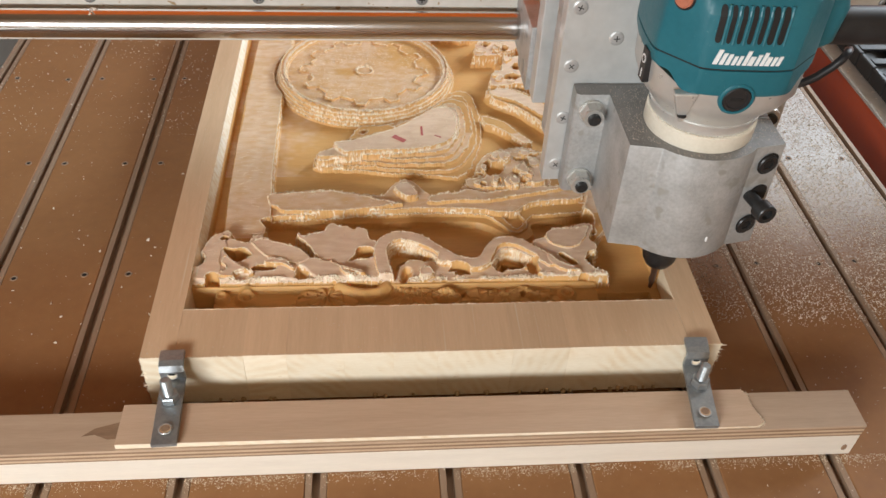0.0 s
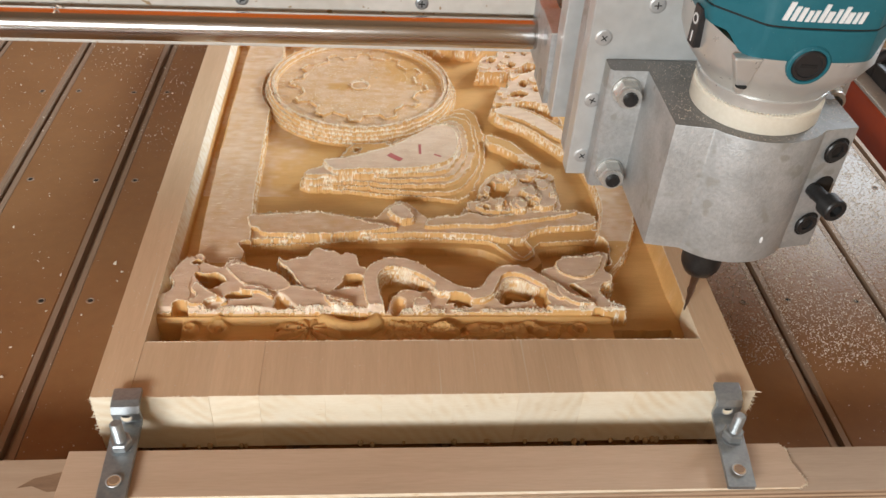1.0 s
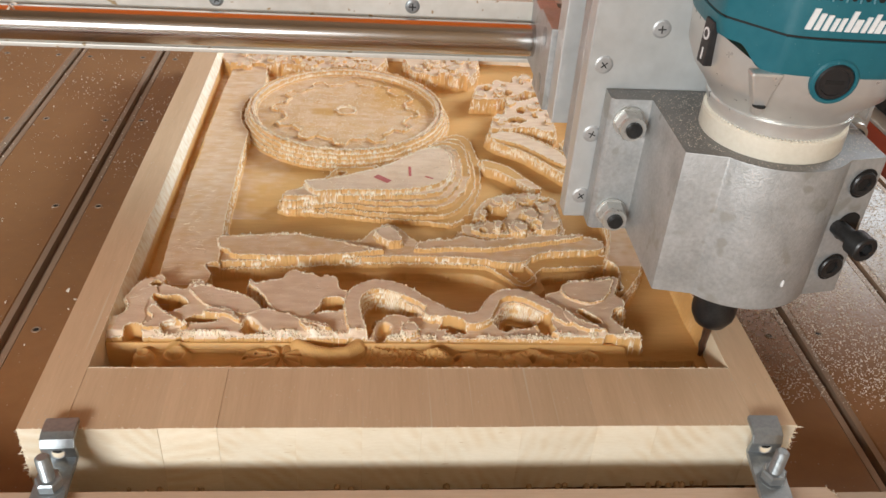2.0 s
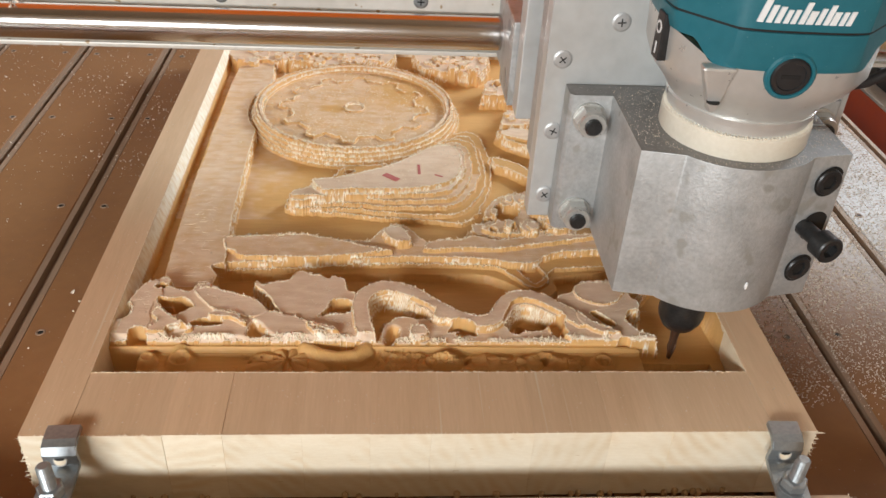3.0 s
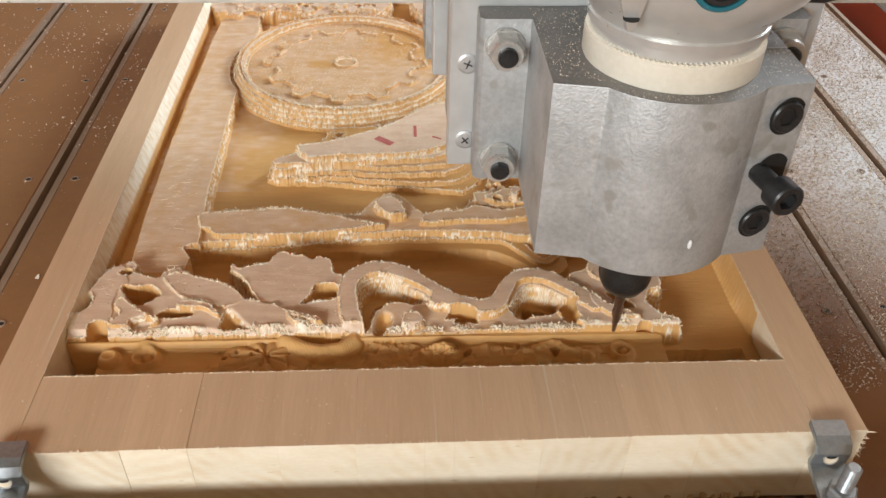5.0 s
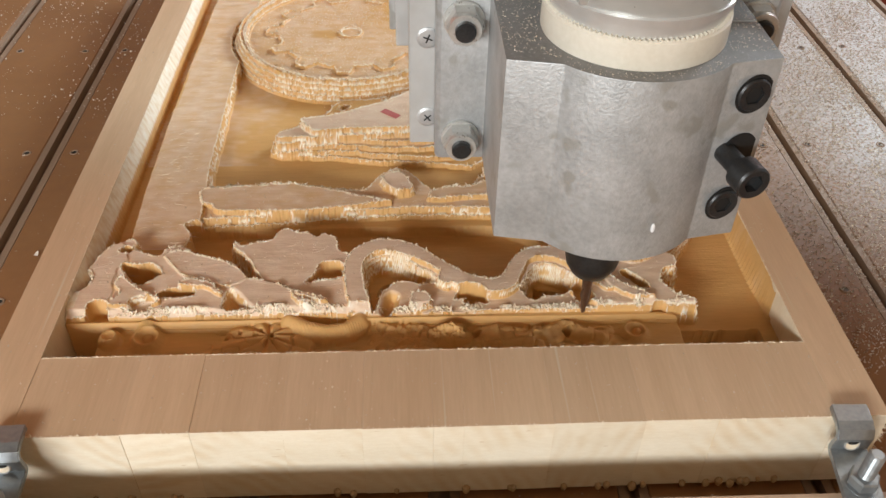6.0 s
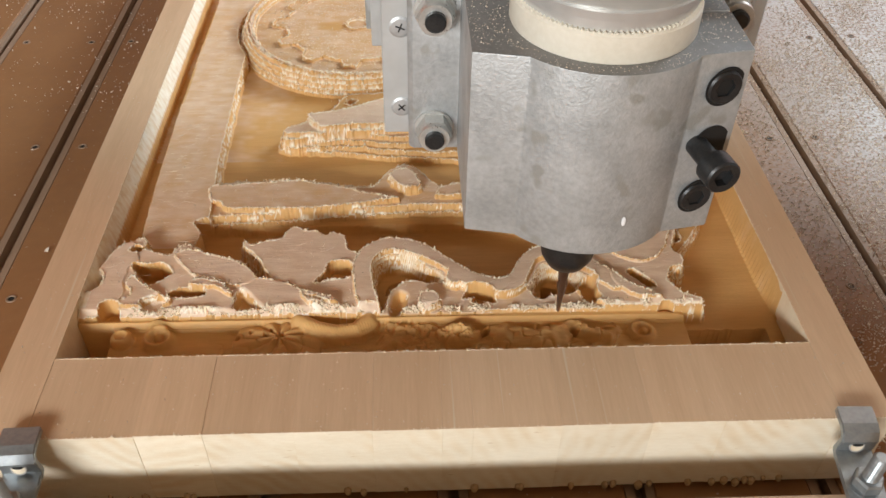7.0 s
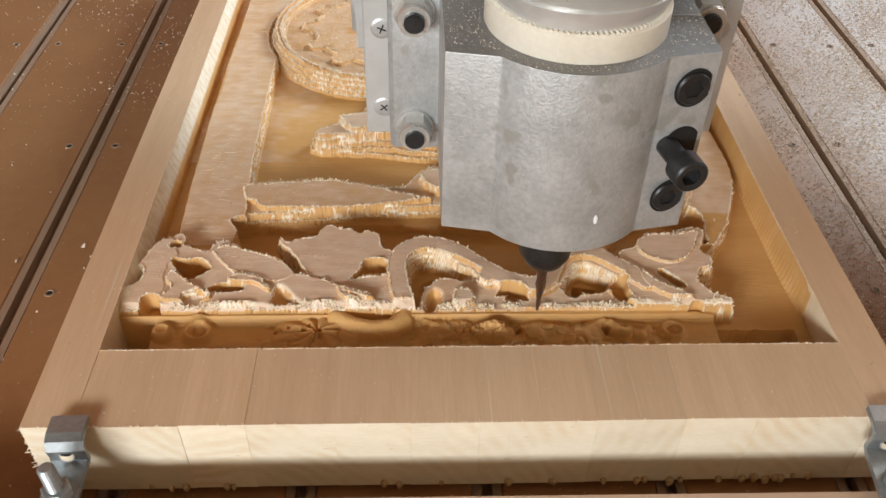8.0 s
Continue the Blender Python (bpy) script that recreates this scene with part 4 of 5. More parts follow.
def carved_panel():
    panel = thing("carved_panel", (0, 0, 0), "glued-up pale wood panel with a half-carved relief, clamped on the table", "wood panel")
    panel_staves(panel)
    r = work_relief()
    relief_mesh(r, panel)
    # torn fibres stand along the upper edges of the roughed shapes
    rng = np.random.RandomState(5)
    pick = r.torn & (r.Y > 67) & (r.Y < 471) & (np.abs(r.X) < 156) & ((r.X > -140) | (r.Y < 122))
    pts = np.stack([r.X[pick], r.Y[pick], r.H[pick]], 1) / 1000
    near = pts[:, 1] < 0.14
    keep = rng.rand(len(pts)) < np.where(near, 0.9, 0.75) * np.clip(0.55 + 1.1 * value_noise(pts[:, 0] * 330, pts[:, 1] * 330, 52), 0.12, 1)
    slivers("fuzz", pts[keep & near], 0.0011, 0.00030, 0.8, FUZZ, "pale torn wood fibres along the cut edges", "", rng, panel)
    slivers("fuzz", pts[keep & ~near], 0.0015, 0.00034, 0.8, FUZZ, "pale torn wood fibres along the cut edges", "", rng, panel)
    # crumbs lying on the shapes, and long fibres left by the cutter's passes
    pick = (r.H > 33) & (r.Y > 70) & ~r.torn & (np.abs(r.X) < 158)
    ys_, xs_ = np.nonzero(pick)
    chosen = rng.choice(len(ys_), 5200, replace=False)
    clump = value_noise(r.xs[xs_[chosen]] / 14, r.ys[ys_[chosen]] / 14, 51) + 0.2 > rng.rand(len(chosen)) - 0.4
    chosen = chosen[clump]
    pts = np.stack([r.xs[xs_[chosen]], r.ys[ys_[chosen]], r.H[ys_[chosen], xs_[chosen]] + 0.05], 1) / 1000
    slivers("dust_layer", pts, 0.0007, 0.00024, 1.0, DUST, "pale crumbs on the carving", "", rng, panel, 0.1)
    # dust that settled on the wheel and the horn
    n = 7500
    a, d = rng.uniform(0, 2 * np.pi, n), 70 * np.sqrt(rng.rand(n))
    dx, dy = -45 + d * np.cos(a), 349 + d * np.sin(a)
    keep = value_noise(dx / 16, dy / 16, 53) > rng.uniform(-0.9, 0.5, n)
    dx, dy = np.concatenate([dx[keep], rng.uniform(-60, 28, 500)]), np.concatenate([dy[keep], rng.uniform(214, 270, 500)])
    hz = r.H[np.clip(np.searchsorted(r.ys, dy), 0, len(r.ys) - 1), np.clip(np.searchsorted(r.xs, dx), 0, len(r.xs) - 1)]
    slivers("dust_layer", np.stack([dx, dy, hz + 0.05], 1) / 1000, 0.0008, 0.0003, 1.0, FUZZ, "pale dust on the wheel and horn", "", rng, panel, 0.1)
    chosen = rng.choice(len(ys_), 1500, replace=False)
    pts = np.stack([r.xs[xs_[chosen]], r.ys[ys_[chosen]], r.H[ys_[chosen], xs_[chosen]] + 0.03], 1) / 1000
    slivers("fibre_layer", pts, 0.0050, 0.00007, 0.02, DUST, "pale fibres along the cutter's passes", "", rng, panel, 0.0, (1, 0, 0))
    # lines that the cutter left across the plain margin
    n = 300
    ly = 0.123 + 0.0029 * rng.randint(0, 104, n)
    lines = np.stack([rng.uniform(-0.1465, -0.124, n), ly + rng.normal(size=n) * 0.00012, np.full(n, 0.03706)], 1)
    slivers("fibre_layer", lines, 0.0075, 0.00008, 0.006, FUZZ, "pale fibres along the cutter's passes", "", rng, panel, 0.0, (1, 0, 0))
    # thick tufts along the border of the finished strip
    xs = rng.uniform(-0.142, 0.118, 2600)
    clump = value_noise(xs * 1000 / 7, xs * 0, 31) > 0.0
    xs = xs[clump]
    tufts = 0.0685 + rng.rand(len(xs)) * 0.003
    hz = r.H[np.searchsorted(r.ys, tufts * 1000), np.searchsorted(r.xs, xs * 1000)] / 1000
    pts = np.stack([xs, tufts, hz], 1)
    slivers("fuzz", pts, 0.0016, 0.00030, 0.9, FUZZ, "pale torn wood fibres along the cut edges", "", rng, panel, 0.9)
    # frayed rim of the pocket and of the front edge
    xs = rng.uniform(-0.16, 0.16, 4200)
    ends = np.stack([xs, np.full(len(xs), 0.0398), np.full(len(xs), 0.0459)], 1)
    xs = rng.uniform(-0.18, 0.18, 1100)
    ends2 = np.stack([xs, np.full(len(xs), 0.0), np.full(len(xs), 0.0459)], 1)
    ys = rng.uniform(0.04, 0.475, 2600)
    ends3 = np.stack([rng.choice((-0.1602, 0.1602), len(ys)), ys, np.full(len(ys), 0.0459)], 1)
    slivers("fuzz", np.vstack([ends, ends2, ends3]), 0.0008, 0.00017, 0.8, FUZZ, "frayed wood fibres along the sawn edge", "", rng, panel, 0.3)
    zs = rng.uniform(0.012, 0.045, 160)
    for s in (-1, 1):
        corner = np.stack([np.full(len(zs), s * 0.18), np.full(len(zs), 0.0005), zs], 1)
        slivers("fuzz", corner, 0.0022, 0.0003, 0.6, FUZZ, "frayed wood fibres at the sawn corner", "", rng, panel, 0.0)
    # glue that ran out under the boards
    for x in rng.uniform(-0.17, 0.17, 26):
        s = rng.uniform(0.0009, 0.0019)
        part("glue_drip", lathe([(0.0002, -s * 2.0), (s * 0.7, -s * 1.5), (s, -s * 0.4), (s * 0.9, s * 0.4), (s * 0.2, s)], (x, -0.0006, rng.uniform(0.004, 0.0065)), sides=10), GLUE, panel)
    # red pencil marks on the horn
    for (x, y), (a, b), turn in (((0.002, 0.240), (0.0018, 0.013), 0), ((-0.017, 0.229), (0.012, 0.0045), 40), ((0.015, 0.232), (0.006, 0.0012), 30)):
        bm = box(-a / 2, a / 2, -b / 2, b / 2, -0.0001, 0.00018)
        part("pencil_mark", placed(bm, pose(x, y, 0.0453, 0, 0, -turn)), RED_INK, panel, "faded red pencil mark")
    return r


RELIEF = carved_panel()
tagged(part("plywood_sheet", box(-0.178, 0.178, 0.004, 0.513, 0.0, 0.0029, 0.0003), PLY_DARK), "thin dark plywood sheet under the carved panel", "plywood")


# ---- the batten and clamps in front of the panel ----
def batten():
    b = thing("batten", (0, -0.0405, 0), "pale wooden batten with a plywood layer, screwed to the table", "batten")
    part("core", box(-0.52, 0.258, -0.0135, 0.0135, 0.0002, 0.0198, 0.0005, segments=1), PINE, b)
    z = 0.0198
    for k in range(6):
        h = 0.0017
        part("veneer", box(-0.52, 0.258 - random.uniform(0, 0.0004), -0.0135 - random.uniform(-0.0002, 0.0003), 0.0135, z, z + h), PLY_DARK if k % 2 == 0 and k < 5 else (PLY_TOP_DARKER if k == 5 else PLY_LIGHT), b)
        z += h
    return b


BATTEN = batten()
part("knot", prism([(-0.207, -0.0032), (-0.2005, 0.0022), (-0.187, 0.0062), (-0.1845, 0.004), (-0.1845, -0.0052), (-0.192, -0.0058), (-0.2, -0.0022)], 0.03003, 0.03009), PLY_DARK, BATTEN, "dark resinous knot")
part("knot", placed(lathe([(0.0022, 0.0), (0.0019, 0.0004), (0.0009, 0.0002)], sides=18), pose(0.2517, -0.01352, 0.0078, 90) @ Matrix.Diagonal((0.8, 1.3, 1, 1))), PLY_DARK, BATTEN, "small dark knot")
strip_ = thing("wood_strip", (0, -0.0395, 0.0301), "thin pale wood strip with a torn end, on the batten", "wood strip")
outline = [(-0.186, -0.0135), (0.1895, -0.0135), (0.1945, -0.0105), (0.1925, -0.004), (0.1905, 0.004), (0.1915, 0.009), (0.188, 0.0145), (-0.186, 0.0145)]
bm = prism(outline, 0.0, 0.0040, 0.0003)
for v in bm.verts:
    if v.co.z > 0.003:
        v.co.z -= 0.0026 * max(0.0, min(1.0, (v.co.x + 0.186) / 0.37))
for f in bm.faces:
    f.material_index = 1 if abs(f.normal.z) < 0.5 else 0
part("veneer", bm, [PLY_TOP, WOOD_END], strip_)
edge = [(0.1897, -0.0138), (0.1948, -0.0108), (0.1927, -0.004), (0.1908, 0.004), (0.1917, 0.009), (0.1882, 0.0146)]
fray = np.array([(a[0] + (b[0] - a[0]) * t, a[1] + (b[1] - a[1]) * t, 0.0008) for a, b in zip(edge, edge[1:]) for t in np.arange(26) / 26])
slivers("fray", fray, 0.0016, 0.0002, 0.7, FUZZ, "frayed torn end of the strip", "", np.random.RandomState(2), strip_, 0.2)


def strap_clamp(x, turn, lean):
    """A cranked steel strap that holds the panel's edge, with its stud, washer and nut."""
    c = thing("strap_clamp", (x, -0.022, 0.0), "cranked zinc steel strap clamp with stud and nut", "clamp", "clamps on the panel")
    w, t = 0.0072, 0.0025
    line = [(0.0243, 0.0480), (0.0165, 0.0480), (0.0142, 0.0472), (0.0133, 0.0457), (0.0146, 0.0384), (0.0138, 0.0369), (0.0120, 0.0362), (-0.034, 0.0350)]
    bm = bmesh.new()
    rows = []
    for i, (y, z) in enumerate(line):
        a, b = Vector(line[max(i - 1, 0)]), Vector(line[min(i + 1, len(line) - 1)])
        d = (b - a).normalized()
        nrm = Vector((-d.y, d.x)) * -1
        skew = lean * (y - 0.0125)
        rows.append([bm.verts.new((skew + sx * w, y + k * nrm.x * t, z + k * nrm.y * t)) for sx, k in ((-1, 0), (1, 0), (1, 1), (-1, 1))])
    for a, b in zip(rows, rows[1:]):
        for i in range(4):
            j = (i + 1) % 4
            bm.faces.new((a[i], a[j], b[j], b[i]))
    bm.faces.new(rows[0][::-1])
    bm.faces.new(rows[-1])
    bmesh.ops.recalc_face_normals(bm, faces=bm.faces[:])
    bmesh.ops.bevel(bm, geom=[e for e in bm.edges if abs(e.verts[0].co.x - e.verts[1].co.x) < 0.004 and len(e.link_faces) == 2 and e.calc_face_angle(0) > 1.0], offset=0.0004, segments=2, affect="EDGES")
    part("strap", bm, ZINC, c)
    for y, z, tilt, r in ((-0.0245, 0.03865, 0, 0.0032), (0.01125, 0.0424, 80, 0.0026)):
        at = pose(lean * (y - 0.0125), y, z, tilt)
        hole = part("hole", placed(lathe([(r, -0.0006), (r, 0.0001)], sides=20), at), WOOD_TOP if tilt == 0 else WOOD_END, c, "punched hole with wood showing through")
        part("rim", placed(lathe([(r * 0.98, 0.0), (r * 1.0, 0.00035), (r * 1.12, 0.0004), (r * 1.22, 0.00005)], sides=24), at), SCREW_STEEL, hole)
        # dark discs paint in the shade inside the punched holes
        part("shade", placed(lathe([(r * 0.8, 0.0004), (r * 0.8, 0.00045)], sides=20), at @ Matrix.Translation((0, 0.0002 if tilt == 0 else 0.0011, 0)) @ Matrix.Diagonal((1, 0.9 if tilt == 0 else 0.45, 1, 1))), PLY_DARK if tilt == 0 else GAP_SHADE, hole)
    lx = lean * -0.0125
    part("washer", lathe([(0.0062, 0.0385), (0.0062, 0.0397)], (lx, -0.0035, -0.0012), sides=24), ZINC, c)
    nut = lathe([(0.0050, 0.0398), (0.0057, 0.0404), (0.0057, 0.0442), (0.0050, 0.0450)], (lx, -0.0035, -0.0012), sides=6)
    part("nut", nut, ZINC, c)
    prof = [(0.0026, 0.0)]
    z = 0.0398
    while z < 0.0570:
        prof += [(0.0031, z), (0.0027, z + 0.0005)]
        z += 0.001
    prof += [(0.0022, 0.0578)]
    part("stud", lathe(prof, (lx, -0.0035, -0.0012), sides=18), ZINC, c, "threaded stud")
    c.rotation_euler = (0, 0, radians(turn))
    return c


strap_clamp(-0.1590, 2.0, 0.0)
strap_clamp(0.1610, -1.5, 0.09)


# ---- the router head (moves across and up and down) ----
TIP = Vector((0.1575, 0.0693, 0.0165))  # the cutter's tip at the start


def mm(*v):
    return tuple(a / 1000.0 for a in v)


def scaled(bm):
    bmesh.ops.scale(bm, vec=(0.001, 0.001, 0.001), verts=bm.verts[:])
    return bm


def socket_screw(parent, x, y, z, length, name="clamp_bolt"):
    """A black socket-head screw that points to the front, with a real hexagon socket; y is where its head ends."""
    sides = 36
    bm = bmesh.new()
    hexa = [3.6 / math.cos((a % (math.pi / 3)) - math.pi / 6) * math.cos(math.pi / 6) for a in [2 * math.pi * i / sides for i in range(sides)]]
    levels = [([3.9] * sides, -length), ([3.9] * sides, -8.0), ([6.2] * sides, -8.0), ([6.2] * sides, -0.7), ([5.6] * sides, 0.0), ([4.5] * sides, 0.0), (hexa, -0.35), (hexa, -3.6)]
    rings = [[bm.verts.new((rr * math.cos(2 * math.pi * i / sides), rr * math.sin(2 * math.pi * i / sides), h)) for i, rr in enumerate(rad)] for rad, h in levels]
    for a, b in zip(rings, rings[1:]):
        for i in range(sides):
            j = (i + 1) % sides
            bm.faces.new((a[i], a[j], b[j], b[i]))
    bm.faces.new(rings[0][::-1])
    bm.faces.new(rings[-1])
    bmesh.ops.recalc_face_normals(bm, faces=bm.faces[:])
    placed(bm, pose(x, y, z, 90, 0, 12))
    bolt = part(name, scaled(bm), BLACK_STEEL, parent, "black socket-head bolt")
    smooth(bolt)
    return bolt


def clamp_block(head):
    arc = [(38.2 * math.sin(a), -38.2 * math.cos(a)) for a in np.linspace(radians(-47), radians(47), 26)]
    outline = [(-67, 44), (-67, 33), (-65, 31), (-46.5, 31), (-46.5, -22.5)] + arc + [(46.5, -22.5), (46.5, 4.2), (34, 4.2), (34, 5.4), (46.5, 5.4), (46.5, 31), (65, 31), (67, 33), (67, 44)]
    bm = prism(outline, 71.7, 146.9, 0.7)
    # the top gets the darker tone that stands in for its dim reflection
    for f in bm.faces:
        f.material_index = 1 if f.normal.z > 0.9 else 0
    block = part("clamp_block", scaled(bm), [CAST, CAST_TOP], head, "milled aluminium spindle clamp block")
    smooth(block, 22)
    # counterbores as near-black discs round the screw heads, their shade put into colour
    for z in (132.8, 86.4, 109.8):
        bm = lathe([(7.4, 0.0), (7.4, 0.25)], sides=32)
        placed(bm, pose(38.6, -24.45, z + 1.5, 90, 0, 17))
        part("counterbore", scaled(bm), GAP_SHADE, block)
    for z in (132.8, 86.4):
        socket_screw(head, 38.6, -26.0, z + 1.5, 14)
    socket_screw(head, 37.9, -45.0, 111.3, 24)
    white = lathe([(0.1, 0), (1.0, 0.1), (0.9, 0.5), (0.1, 0.7)], sides=10)
    placed(white, pose(9.3, -37.3, 87.0, 90) @ Matrix.Diagonal((0.8, 2.2, 1, 1)))
    part("paint_fleck", scaled(white), WHITE_PRINT, block)
    # studs, nuts and washers on both flanges
    for sx in (-1, 1):
        for z in (134.0, 81.5):
            bm = lathe([(8.0, -1.6), (8.0, 0.0)], sides=28)
            nut = lathe([(6.6, -8.2), (7.5, -7.4), (7.5, -1.6)], sides=6)
            nut2 = lathe([(6.2, -9.8), (6.6, -8.2)], sides=28)
            stud = lathe([(3.2, -12.6), (4.0, -11.8), (4.0, -1.0)], sides=20)
            for b in (bm, nut, nut2, stud):
                placed(b, pose(sx * 56.5, 30.9, z + 1.5, -90))
            part("washer", scaled(bm), NICKEL, head)
            n = part("nut", scaled(nut), NICKEL, head, "zinc-plated locking nut")
            smooth(part("collar", scaled(nut2), NICKEL, n))
            part("stud", scaled(stud), BLACK_STEEL, n)
    return block


def shell(levels, sides=64):
    """A closed shell through rounded-square cross-sections: height, half width, half depth, centre x, centre y, squareness."""
    bm = bmesh.new()
    rings = []
    for z, rx, ry, cx, cy, p in levels:
        ring = []
        for i in range(sides):
            a = 2 * math.pi * i / sides
            c, s = math.cos(a), math.sin(a)
            ring.append(bm.verts.new((cx + rx * math.copysign(abs(c) ** (2 / p), c), cy + ry * math.copysign(abs(s) ** (2 / p), s), z)))
        rings.append(ring)
    for a, b in zip(rings, rings[1:]):
        for i in range(sides):
            j = (i + 1) % sides
            bm.faces.new((a[i], a[j], b[j], b[i]))
    bm.faces.new(rings[0][::-1])
    bm.faces.new(rings[-1])
    bmesh.ops.recalc_face_normals(bm, faces=bm.faces[:])
    return bm


def router_motor(head):
    spin = pose(0, 0, 0, 0, 0, -2.5)
    # ivory depth collar with a serrated upper edge
    ring = lathe([(30.0, 146.8), (31.8, 147.0), (32.2, 147.8), (32.2, 156.5), (31.4, 157.4), (30.0, 157.4)], sides=96)
    collar = part("collar_ring", scaled(ring), WHITE_PLASTIC, head, "ivory plastic collar ring with a toothed edge")
    smooth(collar)
    teeth = bmesh.new()
    for i in range(110):
        m = pose(0, 0, 0, 0, 0, 360 * i / 110) @ Matrix.Translation((31.2, 0, 0))
        c = [teeth.verts.new(m @ Vector(v)) for v in ((-0.8, -0.75, 157.2), (0.6, -0.75, 157.2), (0.6, 0.75, 157.2), (-0.8, 0.75, 157.2), (-0.8, 0, 158.1), (0.6, 0, 158.1))]
        for f in ((0, 3, 2, 1), (0, 1, 5, 4), (2, 3, 4, 5), (1, 2, 5), (3, 0, 4)):
            teeth.faces.new([c[k] for k in f])
    part("teeth", scaled(teeth), WHITE_PLASTIC, collar)
    base = shell([(157.0, 30.4, 30.4, 0, 0, 2), (161, 30.6, 30.6, 0, 0, 2), (161.5, 31.8, 31.8, 0, 0, 2), (164.5, 32.2, 32.2, 0, 0, 2), (165, 31.4, 31.4, 0, 0, 2), (170, 34.5, 34.5, 0, 0, 2.05), (177, 40.5, 39.5, 0, 0, 2.3), (184, 43.2, 42, 0, 0, 2.7), (200, 43.8, 42.5, 0, 0, 2.9)])
    for v in base.verts:
        k = (abs(v.co.x) + abs(v.co.y)) / 64.6
        if v.co.z > 176 and k > 1:
            v.co.x, v.co.y = v.co.x / k, v.co.y / k
    smooth(part("motor_base", scaled(placed(base, spin)), SILVER, head, "satin silver cast motor base"), 50)
    teal = shell([(191.5, 44.0, 42.8, 0, 0, 3.0), (195, 45.0, 43.8, 0, 0, 3.1), (206.6, 45.2, 44.0, 0, 0, 3.2), (206.75, 44.6, 43.4, 0, 0, 3.2), (207.65, 44.6, 43.4, 0, 0, 3.2), (207.8, 45.2, 44.0, 0, 0, 3.2), (236, 44.6, 43.2, 0.2, 0.3, 3.3), (242, 43.4, 41.2, 0.5, 1.2, 3.2), (252, 40, 35.5, 1.5, 4.5, 3.0), (262, 36, 29.5, 2.5, 8, 2.8), (270, 31, 24, 3, 10, 2.6), (274, 22, 16, 3, 10, 2.4)], 96)
    # broad chamfers down its corners
    for v in teal.verts:
        k = (abs(v.co.x) + abs(v.co.y)) / (66.0 - 0.36 * max(0.0, v.co.z - 240))
        if k > 1:
            v.co.x, v.co.y = v.co.x / k, v.co.y / k
    # a dark seam between its two halves
    for f in teal.faces:
        f.material_index = 1 if 206.7 < f.calc_center_median().z < 207.7 else 0
    # the teal housing's lower edge rises towards the sides
    for v in teal.verts:
        if v.co.z < 196:
            k = min(1.0, max(0.0, (abs(v.co.x) - 29) / 8))
            v.co.z += 7.5 * k * k * (3 - 2 * k)
    housing = part("motor_housing", scaled(placed(teal, spin)), [TEAL, GAP_SHADE], head, "teal plastic motor housing with cooling slots")
    smooth(housing, 24)
    port = shell([(199, 9, 13, 50, 10, 3), (204, 12, 17, 51, 10, 3), (224, 13, 18, 52, 10, 3.2), (234, 12, 16, 50, 10, 3), (238, 9, 11, 48, 10, 2.6)], 40)
    smooth(part("cable_port", scaled(placed(port, spin)), TEAL, housing), 50)

    sleeve = lathe([(9.0, 0.0), (11.0, 1.0), (11.0, 62.0), (9.5, 63.0)], (60.0, 15.0, 203.0), "x", 32)
    smooth(part("cable_sleeve", scaled(sleeve), BLACK_PLASTIC, head, "thick black rubber cable sleeve"))

    def surface(x, z, extra=0.0):
        """Depth of the housing's front at a place."""
        f = max(0.0, min(1.0, (z - 207.8) / 28.2))
        rx, ry, cy, p = 45.2 - 0.6 * f, 44.0 - 0.8 * f, 0.3 * f, 3.25
        if z > 236:
            f = min(1.0, (z - 236) / 6)
            rx, ry, cy, p = 44.6 - 1.2 * f, 43.2 - 2.0 * f, 0.3 + 0.9 * f, 3.25
        if z > 242:
            f = min(1.0, (z - 242) / 10)
            rx, ry, cy, p = 43.4 - 3.4 * f, 41.2 - 5.7 * f, 1.2 + 3.3 * f, 3.1
        if z > 252:
            f = (z - 252) / 10
            rx, ry, cy, p = 40 - 4 * f, 35.5 - 6 * f, 4.5 + 3.5 * f, 2.9
        q = max(0.0, 1 - abs(x / rx) ** p) ** (1 / p)
        return cy - ry * q - extra

    # front and shoulder slots: near-black plugs paint in their shade, between rounded ribs
    for k in range(7):
        x = -19.6 + 5.2 * k
        for z0, z1 in ((222.0, 241.0), (244.5, 258.0)):
            bm = bmesh.new()
            for z in z0 + (z1 - z0) * (0.5 - 0.5 * np.cos(np.linspace(0, math.pi, 15))):
                hw = (1.6 if k in (0, 5, 6) else 1.25) * math.sqrt(max(0.08, 1 - (abs(z - (z0 + z1) / 2) / ((z1 - z0) / 2)) ** 12))
                y = surface(x, z, 0.3)
                for xx, yy in ((x - hw, surface(x - hw, z, 0.3)), (x + hw, surface(x + hw, z, 0.3)), (x + hw, y + 2.5), (x - hw, y + 2.5)):
                    bm.verts.new((xx, yy, z))
            bm.verts.ensure_lookup_table()
            v = bm.verts
            for i in range(14):
                for a, b in ((0, 1), (1, 2), (2, 3), (3, 0)):
                    bm.faces.new((v[4 * i + a], v[4 * i + b], v[4 * i + 4 + b], v[4 * i + 4 + a]))
            bm.faces.new((v[3], v[2], v[1], v[0]))
            bm.faces.new((v[56], v[57], v[58], v[59]))
            bmesh.ops.recalc_face_normals(bm, faces=bm.faces[:])
            part("cooling_slot", scaled(placed(bm, spin)), GAP_SHADE, housing)
            if z0 < 230:
                rib = [(x + 2.5, surface(x + 2.5, z, -0.3 + 0.9 * abs((z - 229.5) / 10.5) ** 4), z) for z in np.linspace(z0 - 0.5, z1 + 0.5, 9)]
